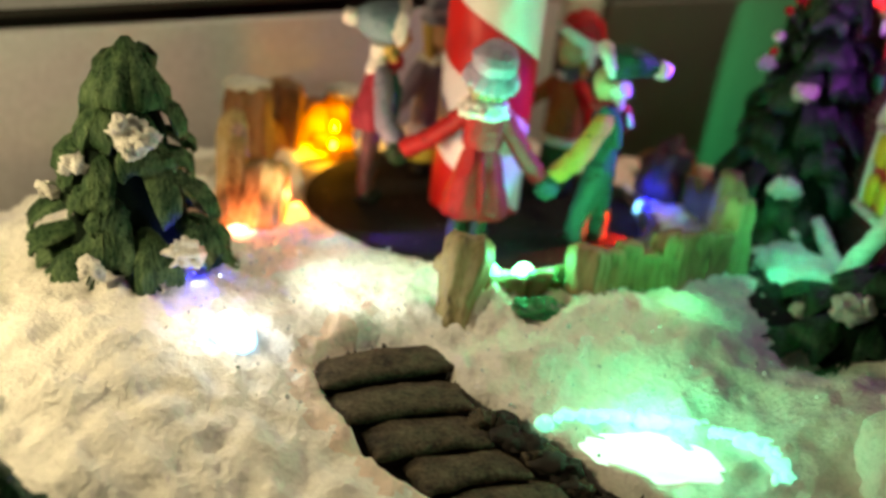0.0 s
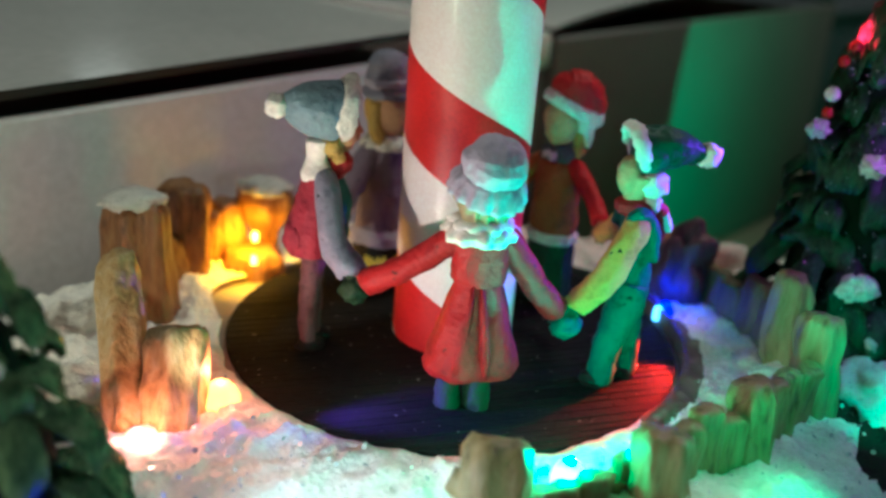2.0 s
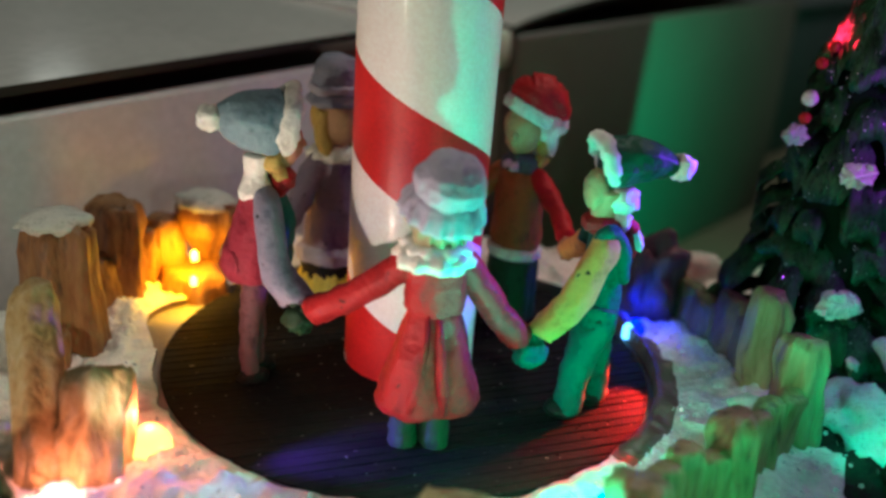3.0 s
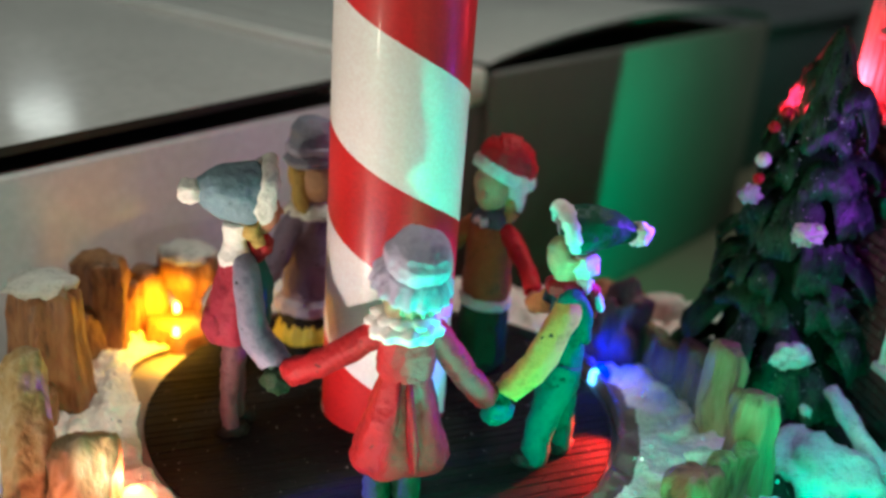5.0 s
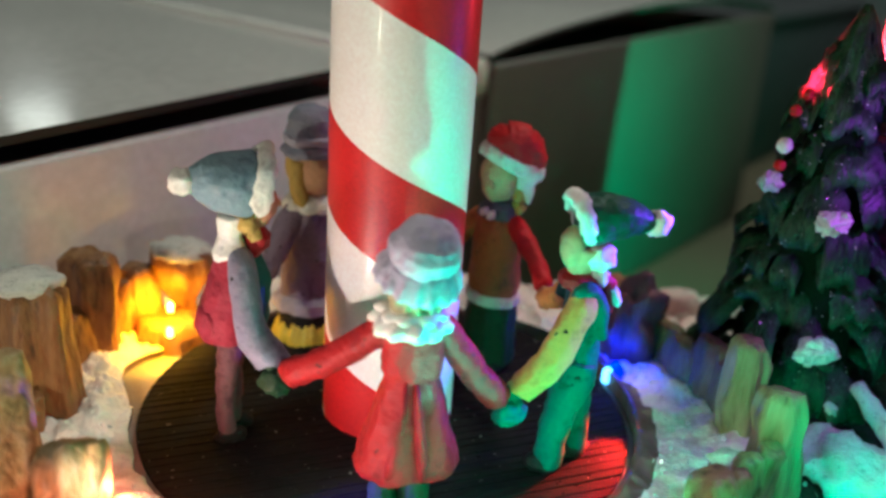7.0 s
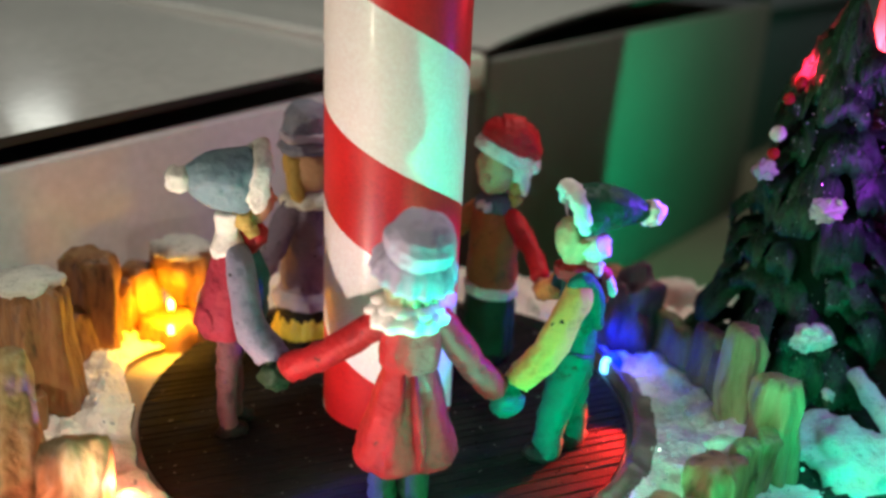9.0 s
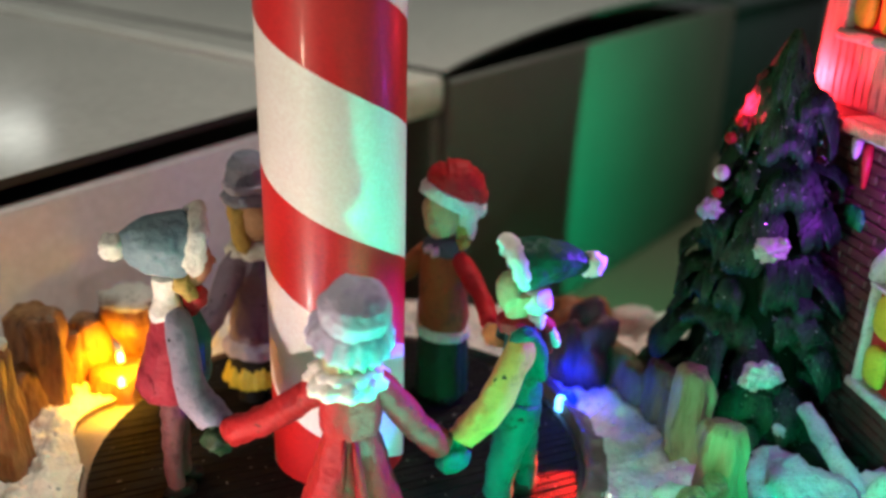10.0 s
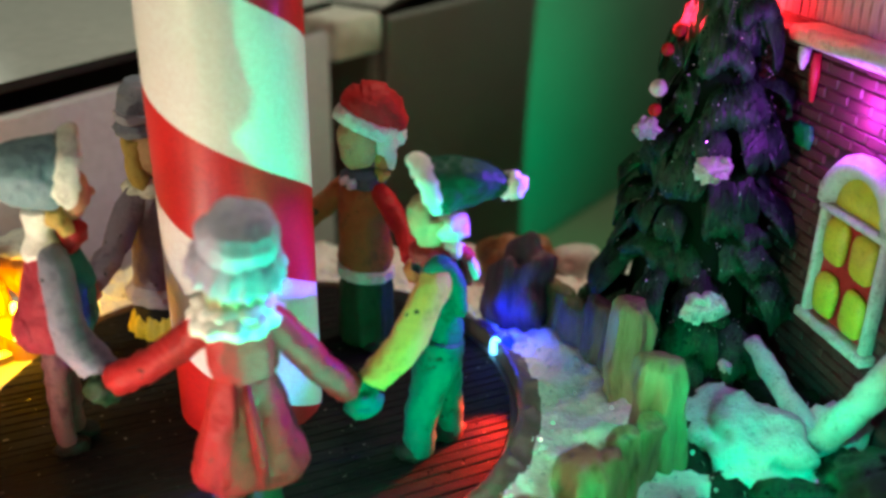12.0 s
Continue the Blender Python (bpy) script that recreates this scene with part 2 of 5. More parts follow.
M_CAPRED = mat("bright_red_paint", (0.50, 0.018, 0.022), (0.36, 0.012, 0.015), rough=0.55, spec=0.2, scale=190, bump=0.9, fine=800, dist=0.0009)
M_MAROON = mat("maroon_painted_coat", (0.30, 0.03, 0.05), (0.16, 0.015, 0.028), rough=0.6, spec=0.2, scale=190, bump=0.9, fine=800, dist=0.0009)
M_LAV = mat("lavender_paint", (0.42, 0.39, 0.50), (0.30, 0.27, 0.38), rough=0.6, spec=0.2, scale=190, bump=0.9, fine=800, dist=0.0009)
M_MAUVE = mat("mauve_paint", (0.23, 0.18, 0.25), (0.14, 0.10, 0.16), rough=0.6, spec=0.2, scale=190, bump=0.9, fine=800, dist=0.0009)
M_TEAL = mat("grey_blue_paint", (0.20, 0.29, 0.34), (0.11, 0.17, 0.21), rough=0.6, spec=0.2, scale=190, bump=0.9, fine=800, dist=0.0009)
M_LEGS = mat("dusty_pink_paint", (0.15, 0.068, 0.072), (0.08, 0.034, 0.038), rough=0.6, spec=0.2, scale=190, bump=0.9, fine=800, dist=0.0009)
M_SLEEVE = mat("grey_lavender_sleeve", (0.24, 0.24, 0.31), (0.14, 0.14, 0.19), rough=0.6, spec=0.2, scale=190, bump=0.9, fine=800, dist=0.0009)
M_WHT = mat("white_paint", (0.76, 0.73, 0.68), (0.55, 0.52, 0.47), rough=0.6, spec=0.2, scale=190, bump=0.9, fine=800, dist=0.0009)
M_DKGRN = mat("dark_green_paint", (0.018, 0.045, 0.020), (0.008, 0.018, 0.009), rough=0.55, spec=0.2, scale=190, bump=0.9, fine=800, dist=0.0009)
M_SHADEBOX = mat("slate_shade_box", (0.030, 0.036, 0.045), (0.020, 0.024, 0.030), rough=0.6, scale=190, bump=0.9, fine=800, dist=0.0009)
M_GREEN = mat("green_paint", (0.018, 0.13, 0.105), (0.012, 0.065, 0.045), rough=0.55, spec=0.2, scale=190, bump=0.9, fine=800, dist=0.0009)
M_HATGRN = mat("hat_green_paint", (0.014, 0.075, 0.046), (0.008, 0.040, 0.026), rough=0.5, spec=0.2, scale=190, bump=0.9, fine=800, dist=0.0009)
M_YEL = mat("yellow_paint", (0.66, 0.36, 0.10), (0.46, 0.23, 0.06), rough=0.6, spec=0.2, scale=190, bump=0.9, fine=800, dist=0.0009)
M_RUST = mat("rust_paint", (0.375, 0.098, 0.038), (0.16, 0.060, 0.022), rough=0.6, spec=0.2, scale=190, bump=0.9, fine=800, dist=0.0009)
for m_, share in ((M_COAT, 0.70), (M_RUST, 0.69), (M_MAUVE, 0.70), (M_YEL, 0.71), (M_SLEEVE, 0.70), (M_MAROON, 0.70), (M_GREEN, 0.70), (M_DKGRN, 0.71)):
    specks(m_, (0.020, 0.022, 0.016), 420, share)
M_SLATE = mat("slate_paint", (0.10, 0.12, 0.14), (0.06, 0.07, 0.08), rough=0.6, spec=0.2, scale=190, bump=0.8, fine=800, dist=0.0008)
M_BLACK = mat("black_paint", (0.015, 0.013, 0.012), rough=0.55, spec=0.2, scale=190, bump=0.8, fine=800, dist=0.0008)
M_BRICK = mat("dark_red_brick", (0.095, 0.024, 0.026), (0.040, 0.010, 0.013), rough=0.6, scale=500, bump=0.7, fine=1500)
M_MORTAR = mat("dark_mortar", (0.060, 0.020, 0.024), rough=0.8, scale=400, bump=0.5)
M_BOARD = mat("pale_board", (0.50, 0.42, 0.38), (0.28, 0.20, 0.18), rough=0.6, scale=400, bump=0.7, stretch=(1, 1, 0.15))
M_WINRED = mat("red_window_paint", (0.50, 0.02, 0.025), (0.34, 0.012, 0.016), rough=0.5, bump=0.3)
M_WINYEL = mat("yellow_window_paint", (0.72, 0.56, 0.06), (0.55, 0.40, 0.03), rough=0.45, scale=350, bump=0.3)
M_CARTON = mat("pale_grey_box", (0.56, 0.545, 0.57), (0.51, 0.495, 0.52), rough=0.42, scale=14, bump=0.03, fine=500)
M_TAUPE = mat("dark_taupe_box", (0.098, 0.089, 0.079), (0.084, 0.076, 0.067), rough=0.5, scale=14, bump=0.03, fine=500)
# Whiter than the lid: the ridge's highlight painted on.
M_EDGEGLINT = mat("lid_edge_highlight", (0.93, 0.92, 0.88), (0.88, 0.87, 0.83), rough=0.4, scale=60, bump=0.02)
M_LID = mat("pale_grey_lid", (0.67, 0.655, 0.635), (0.62, 0.605, 0.585), rough=0.10, scale=10, bump=0.02, fine=300)
# Near-black paint for the shade under the lids and inside the boxes.
M_LIDSHADE = mat("box_gap_shade", (0.02, 0.017, 0.015), rough=0.9, scale=20, bump=0)
M_TABLE = mat("olive_brown_table", (0.095, 0.085, 0.055), (0.065, 0.058, 0.038), rough=0.5, scale=12, bump=0.05, fine=200)
M_WALL = mat("room_wall", (0.30, 0.32, 0.36), (0.26, 0.28, 0.31), rough=0.8, scale=4, bump=0.05, fine=60)
M_FLAKE = mat("silver_glitter", (0.90, 0.90, 0.90), rough=0.22, metal=0.35, bump=0, coat=1.0)
M_CEIL = mat("room_ceiling", (0.75, 0.73, 0.70), rough=0.9, scale=4, bump=0.03, fine=60)


# ---- mesh tools (millimetres in, metres out) ----
class Shape:
    def __init__(self):
        self.v, self.f, self.m = [], [], []

    def rings(self, rings, m=0, cap0=True, cap1=True):
        """Skins a list of closed rings that have the same number of points. m: one slot, or one for each band."""
        n, o = len(rings[0]), len(self.v)
        for r in rings:
            self.v += [tuple(p) for p in r]
        for i in range(len(rings) - 1):
            mm = m[i] if isinstance(m, (list, tuple)) else m
            for j in range(n):
                a, b = o + i * n + j, o + i * n + (j + 1) % n
                self.f.append((a, b, b + n, a + n))
                self.m.append(mm)
        if cap0:
            self.f.append(tuple(o + j for j in reversed(range(n))))
            self.m.append(m[0] if isinstance(m, (list, tuple)) else m)
        if cap1:
            e = o + (len(rings) - 1) * n
            self.f.append(tuple(e + j for j in range(n)))
            self.m.append(m[-1] if isinstance(m, (list, tuple)) else m)
        return self

    def loft(self, spec, ax=Vector((1, 0, 0)), ay=Vector((0, 1, 0)), m=0, n=18, wave=0.0, count=7, phase=0.0):
        """spec: rows of (centre, rx, ry[, wave]); the rings lie in ax, ay."""
        out = []
        for row in spec:
            c, rx, ry = Vector(row[0]), row[1], row[2]
            w = row[3] if len(row) > 3 else wave
            ring = []
            for j in range(n):
                a = 2 * math.pi * j / n
                k = 1 + w * math.sin(count * a + phase)
                ring.append(c + ax * (rx * k * math.cos(a)) + ay * (ry * k * math.sin(a)))
            out.append(ring)
        return self.rings(out, m)

    def tube(self, pts, radii, m=0, n=10, flat=1.0, groove=0.0, gcount=5):
        pts = [Vector(p) for p in pts]
        out = []
        up = Vector((0.13, 0.21, 1)).normalized()
        for i, p in enumerate(pts):
            d = (pts[min(i + 1, len(pts) - 1)] - pts[max(i - 1, 0)]).normalized()
            s = d.cross(up)
            s = s.normalized() if s.length > 0.05 else d.cross(Vector((1, 0, 0))).normalized()
            u = s.cross(d).normalized()
            r = radii[i] if isinstance(radii, (list, tuple)) else radii
            ring = []
            for j in range(n):
                a = 2 * math.pi * j / n
                k = r * (1 + groove * math.cos(gcount * a))
                ring.append(p + s * (k * math.cos(a)) + u * (k * flat * math.sin(a)))
            out.append(ring)
        return self.rings(out, m)

    def body(self, spec, ax=Vector((1, 0, 0)), ay=Vector((0, 1, 0)), m=0, n=40, count=6, phase=0.3, steps=5):
        """A smooth loft through rows of (centre, rx, ry[, fold depth]), with uneven folds."""
        rows = [(Vector(r[0]), r[1], r[2], r[3] if len(r) > 3 else 0.0) for r in spec]
        out = []
        for i in range(len(rows) - 1):
            p0, p1, p2, p3 = rows[max(0, i - 1)], rows[i], rows[i + 1], rows[min(len(rows) - 1, i + 2)]
            for e in range(steps + (i == len(rows) - 2)):
                t = e / steps
                k = [p1[j] + (p2[j] - p1[j]) * (t * t * (3 - 2 * t)) * 0.5 + (p2[j] - p1[j]) * t * 0.5 for j in range(4)]
                bow = (t * t * t - 2 * t * t + t) * 0.35
                k = [k[j] + (p2[j] - p0[j] - (p2[j] - p1[j]) * 2) * (bow * 0.5) for j in range(4)] if i else k
                ring = []
                for j in range(n):
                    a = 2 * math.pi * j / n
                    f = 0.55 * math.sin(count * a + phase) + 0.45 * math.sin((count + 2) * a + 2.3 * phase + 0.8) + 0.25 * math.sin((2 * count + 1) * a + 1.7)
                    f = 1 + k[3] * f
                    ring.append(k[0] + ax * (k[1] * f * math.cos(a)) + ay * (k[2] * f * math.sin(a)))
                out.append(ring)
        return self.rings(out, m)

    def limb(self, pts, radii, m=0, n=16, steps=5):
        """A tube through smoothed points, creased where it bends."""
        pts = [Vector(p) for p in pts]
        op, orad = [], []
        for i in range(len(pts) - 1):
            p0, p1, p2, p3 = pts[max(0, i - 1)], pts[i], pts[i + 1], pts[min(len(pts) - 1, i + 2)]
            for e in range(steps + (i == len(pts) - 2)):
                t = e / steps
                op.append(0.5 * (2 * p1 + (p2 - p0) * t + (2 * p0 - 5 * p1 + 4 * p2 - p3) * t * t + (3 * p1 - p0 - 3 * p2 + p3) * t ** 3))
                orad.append(radii[i] + (radii[i + 1] - radii[i]) * t * t * (3 - 2 * t))
        orad = [r * (1 + 0.035 * math.sin(i * 2.4)) for i, r in enumerate(orad)]
        return self.tube(op, orad, m, n)

    def blob(self, c, r, m=0, n=14, k=8, rough=0.0, seed=0, turn=None):
        c = Vector(c)
        rx, ry, rz = r if isinstance(r, (list, tuple)) else (r, r, r)
        out = []
        for i in range(k + 1):
            b = math.pi * (0.04 + 0.92 * i / k) - math.pi / 2
            ring = []
            for j in range(n):
                a = 2 * math.pi * j / n
                d = Vector((math.cos(a) * math.cos(b), math.sin(a) * math.cos(b), math.sin(b)))
                q = 1 + rough * noise.noise(d * 2.1 + Vector((seed * 7.3, seed * 1.7, 0)))
                p = Vector((d.x * rx * q, d.y * ry * q, d.z * rz * q))
                ring.append(c + (turn @ p if turn else p))
            out.append(ring)
        return self.rings(out, m)

    def box(self, lo, hi, m=0, turn=None, at=(0, 0, 0), bevel=0.0):
        (x0, y0, z0), (x1, y1, z1) = lo, hi
        b = bevel
        def ring(z, e):
            return [(x0 + e, y0 + b, z), (x0 + b, y0 + e, z), (x1 - b, y0 + e, z), (x1 - e, y0 + b, z),
                    (x1 - e, y1 - b, z), (x1 - b, y1 - e, z), (x0 + b, y1 - e, z), (x0 + e, y1 - b, z)]
        def four(z):
            return [(x0, y0, z), (x1, y0, z), (x1, y1, z), (x0, y1, z)]
        rs = [ring(z0, b), ring(z0 + b, 0), ring(z1 - b, 0), ring(z1, b)] if b else [four(z0), four(z1)]
        at = Vector(at)
        rs = [[at + (turn @ Vector(p) if turn else Vector(p)) for p in r] for r in rs]
        return self.rings(rs, m)

    def rough(self, amp, freq, seed=0):
        s = Vector((seed * 3.1, seed * 5.7, seed * 1.3))
        self.v = [tuple(Vector(p) + noise.noise_vector(Vector(p) * freq + s) * amp) for p in self.v]
        return self

    def mesh(self, name, mats, smooth=True):
        me = bpy.data.meshes.new(name)
        me.from_pydata([(x * MM, y * MM, z * MM) for x, y, z in self.v], [], self.f)
        for mm in mats:
            me.materials.append(mm)
        me.polygons.foreach_set("material_index", self.m)
        me.polygons.foreach_set("use_smooth", [smooth] * len(me.polygons))
        me.update()
        return me


def root(name, x, y, z, label, category, group="", kind=""):
    ob = new(name)
    ob.empty_display_size = 0.005
    ob.location = (x * MM, y * MM, z * MM)
    return tagged(ob, label, category, group, kind)


def part(name, shape, material, parent, label="", smooth=True):
    mats = material if isinstance(material, (list, tuple)) else [material]
    ob = new(name, shape.mesh(name, mats, smooth))
    chain, p = Vector((0, 0, 0)), parent
    while p:
        chain, p = chain + p.location, p.parent
    ob.location = -chain
    ob.parent = parent
    if label:
        ob["label"] = label
    return ob


def thing(name, shape, material, label, category, group="", kind="", smooth=True):
    mats = material if isinstance(material, (list, tuple)) else [material]
    return tagged(new(name, shape.mesh(name, mats, smooth)), label, category, group, kind)


X, Y, Zv = Vector((1, 0, 0)), Vector((0, 1, 0)), Vector((0, 0, 1))
rng = random.Random(4)

# ---- the room ----
TABLE = -64.5
tb = root("table", 0, 100, -800, "dull olive-brown table under the boxes", "table", kind="structure")
part("table_top", Shape().box((-900, -700, TABLE - 30), (900, 900, TABLE), bevel=4), M_TABLE, tb)
for x, y in ((-840, -640), (840, -640), (-840, 840), (840, 840)):
    part("leg", Shape().box((x - 30, y - 30, -800), (x + 30, y + 30, TABLE - 30), bevel=3), M_TABLE, tb)
for nm, lo, hi in (("wall_north", (-1600, 1500, -800), (1600, 1560, 1400)), ("wall_south", (-1600, -1560, -800), (1600, -1500, 1400)),
                   ("wall_east", (1600, -1560, -800), (1660, 1560, 1400)), ("wall_west", (-1660, -1560, -800), (-1600, 1560, 1400))):
    thing(nm, Shape().box(lo, hi), M_WALL, "plain grey-blue room wall in dim light", "wall", kind="structure", smooth=False)
thing("floor", Shape().box((-1660, -1560, -860), (1660, 1560, -800)), M_TABLE, "plain beige floor of the room", "floor", kind="structure", smooth=False)
thing("ceiling", Shape().box((-1660, -1560, 1400), (1660, 1560, 1460)), M_CEIL, "white painted room ceiling", "ceiling", kind="structure", smooth=False)
cl = root("ceiling_lamp", 620, 400, 1300, "round white ceiling lamp", "lamp")
part("diffuser", Shape().loft([((620, 400, 1320), 160, 160), ((620, 400, 1400), 150, 150)], n=40), emitter("lamp_diffuser", (1, 0.93, 0.82), 1.5), cl)

wl = root("wall_lamp", -515, 1490, 535, "small oval wall lamp, lit", "lamp")
part("diffuser", Shape().blob((-515, 1485, 535), (52, 30, 12), 0, 24, 12), emitter("wall_lamp_glow", (1, 0.97, 0.92), 7.0), wl)
# Unseen fixture added for the front fill.
sl = root("front_fill_lamp", -420, -225, TABLE, "unseen lamp with a round pale shade, added to light the front", "lamp")
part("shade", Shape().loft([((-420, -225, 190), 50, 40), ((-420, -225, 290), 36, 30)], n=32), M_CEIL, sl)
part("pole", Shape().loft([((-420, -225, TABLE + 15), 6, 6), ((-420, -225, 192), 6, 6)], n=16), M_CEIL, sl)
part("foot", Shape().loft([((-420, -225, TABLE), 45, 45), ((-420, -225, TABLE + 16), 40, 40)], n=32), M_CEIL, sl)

# two pale boxes side by side behind the ornament; u runs along their fronts, w goes back
BU, BW, BP = Vector((0.740, 0.675, 0)).normalized(), Vector((-0.675, 0.740, 0)).normalized(), Vector((126, 211, 0))


def bx(u, w, z):
    return BP + BU * u + BW * w + Zv * z


def slab(u0, u1, w0, w1, z0, z1, b=1.0, m=0, s=None):
    s = s or Shape()
    return s.box((u0, w0, z0), (u1, w1, z1), m, turn=Matrix((BU, BW, Zv)).transposed(), at=BP, bevel=b)


def sheet(u0, u1, w0, w1, zf, thick, nu=40, nw=14):
    """A lid sheet with the height function zf(a, b), a along the front, b to the back."""
    s = Shape()
    for layer in (0, 1):
        for i in range(nu + 1):
            for j in range(nw + 1):
                a, b = i / nu, j / nw
                s.v.append(tuple(bx(u0 + (u1 - u0) * a, w0 + (w1 - w0) * b, zf(a, b) + (thick if layer else 0))))
    def q(l, i, j):
        return l * (nu + 1) * (nw + 1) + i * (nw + 1) + j
    for i in range(nu):
        for j in range(nw):
            s.f += [(q(1, i, j), q(1, i + 1, j), q(1, i + 1, j + 1), q(1, i, j + 1)), (q(0, i, j), q(0, i, j + 1), q(0, i + 1, j + 1), q(0, i + 1, j))]
    for i in range(nu):
        s.f += [(q(0, i, 0), q(0, i + 1, 0), q(1, i + 1, 0), q(1, i, 0)), (q(0, i, nw), q(1, i, nw), q(1, i + 1, nw), q(0, i + 1, nw))]
    for j in range(nw):
        s.f += [(q(0, 0, j), q(1, 0, j), q(1, 0, j + 1), q(0, 0, j + 1)), (q(0, nu, j), q(0, nu, j + 1), q(1, nu, j + 1), q(1, nu, j))]
    # Slot 1, on edges and underside, paints the gap's shade onto the lid.
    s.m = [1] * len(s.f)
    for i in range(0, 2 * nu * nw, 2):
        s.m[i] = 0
    return s


bl = root("storage_box", *bx(-330, 100, TABLE), "large pale grey storage box with its lid slightly raised", "box", "boxes behind the ornament")
fp = slab(-560, -137, 0, 4, TABLE, 0, 1.5)
fp.v = [(x, y, z if z < -30 else z + 40.6 + 0.037 * ((Vector((x, y, 0)) - BP).dot(BU) + 150)) for x, y, z in fp.v]
part("front_panel", fp, M_CARTON, bl)
part("side_panel", slab(-141, -137, 4.2, 340, TABLE, 37.5), M_CARTON, bl)
part("side_panel", slab(-560, -556, 4.2, 340, TABLE, 37.5), M_CARTON, bl)
part("back_panel", slab(-556, -141, 336, 340, TABLE, 37.5), M_CARTON, bl)
part("shade_filler", slab(-555, -142, 10, 335, TABLE, 30), M_LIDSHADE, bl)
part("lid", sheet(-560, -136, 0.5, 345, lambda a, b: 47.0 - 0.052 * 424 * (1 - a) * (1 - b), 2.0), [M_LID, M_LIDSHADE], bl, "smooth pale lid", False)
part("lid_edge", slab(-161.5, -156.5, 1.0, 345, 46.5, 49.7, 0.6), M_EDGEGLINT, bl, "lip along the lid's side, whitened for its highlight")

br = root("storage_box", *bx(50, 100, TABLE), "dark taupe storage box with a bowed pale lid", "box", "boxes behind the ornament")
fp = slab(-112, 123, 0, 4, TABLE, 0, 1.5)
fp.v = [(x, y, z if z < -30 else z + 41.2 + 0.020 * ((Vector((x, y, 0)) - BP).dot(BU) + 112)) for x, y, z in fp.v]
part("front_panel", fp, M_TAUPE, br)
part("side_panel", slab(-112, -108, 4.2, 340, TABLE, 41.5), M_TAUPE, br)
part("side_panel", slab(119, 123, 4.2, 340, TABLE, 41.5), M_TAUPE, br)
part("back_panel", slab(-108, 119, 336, 340, TABLE, 41.5), M_TAUPE, br)
part("shade_filler", slab(-107, 118, 10, 335, TABLE, 30), M_LIDSHADE, br)
part("lid", sheet(-113, 124, 1.5, 345, lambda a, b: 42.2 + 4.0 * a * (1 - b) + 9.5 * (1 - b) ** 2 * math.sin(math.pi * a) ** 0.75, 2.0), [M_LID, M_LIDSHADE], br, "bowed pale lid", False)
thing("box_spacer", slab(-133.5, -112.6, 1.5, 330, 31.0, 43.0, 1.5), M_WHT, "whitish slab wedged between the two storage boxes", "slab")
# Added box: its dark colour stands in for the shaded background there.
db = root("shade_box", *bx(278, 170, TABLE), "dark slate box in shadow beside the grey one", "box")
part("body", slab(136, 420, 40, 300, TABLE, 27, 2.0), M_SHADEBOX, db)
part("lid", slab(134.5, 421.5, 38.5, 301.5, 27.3, 34, 1.5), M_SHADEBOX, db)

# ---- the ornament: base, snow, turntable, candy pole ----
OUT = [(-108, -108), (-104, -62), (-92, -12), (-78, 10), (-60, 30), (-40, 48), (0, 58), (40, 55), (72, 43), (112, 42), (150, 22), (162, -40), (142, -104), (92, -150), (0, -168), (-80, -152)]
OANG = sorted((math.atan2(y, x), math.hypot(x, y)) for x, y in OUT)


def outline(a):
    A = [p[0] for p in OANG]
    R = [p[1] for p in OANG]
    A, R = [A[-1] - 2 * math.pi] + A + [A[0] + 2 * math.pi], [R[-1]] + R + [R[0]]
    return float(np.interp(a, A, R)) + 1.6 * noise.noise(Vector((math.cos(a) * 6, math.sin(a) * 6, 0)))


def bell(x, y, cx, cy, r, h):
    d2 = ((x - cx) ** 2 + (y - cy) ** 2) / (r * r)
    return h * math.exp(-d2)


STEPLINE = [(-11.5, -92, -2.0), (-8.5, -96.5, -4.0), (-3.2, -102.4, -6.0), (3.4, -106, -8.0), (10, -110, -10.0), (18, -115, -12.0), (32, -124, -15.0)]


def trough(x, y):
    """How far a place lies in the trough of the steps, 0 to 1, and the steps' height there."""
    best, zt = 1e9, 0
    for (ax, ay, az), (bx_, by_, bz) in zip(STEPLINE, STEPLINE[1:]):
        dx, dy = bx_ - ax, by_ - ay
        k = min(1, max(0, ((x - ax) * dx + (y - ay) * dy) / (dx * dx + dy * dy)))
        d = math.hypot(x - ax - k * dx, y - ay - k * dy)
        if d < best:
            best, zt = d, az + (bz - az) * k
    k = min(1, max(0, (13.6 - best) / 3.2))
    return k * k * (3 - 2 * k), zt


def beside_steps(x, y):
    """The distance from the steps' line, for places west of it."""
    best = 1e9
    for (ax, ay, _), (bx_, by_, _) in zip(STEPLINE, STEPLINE[1:]):
        dx, dy = bx_ - ax, by_ - ay
        k = min(1, max(0, ((x - ax) * dx + (y - ay) * dy) / (dx * dx + dy * dy)))
        d = math.hypot(x - ax - k * dx, y - ay - k * dy)
        if d < best and dx * (y - ay) - dy * (x - ax) < 0:
            best = d
    return best


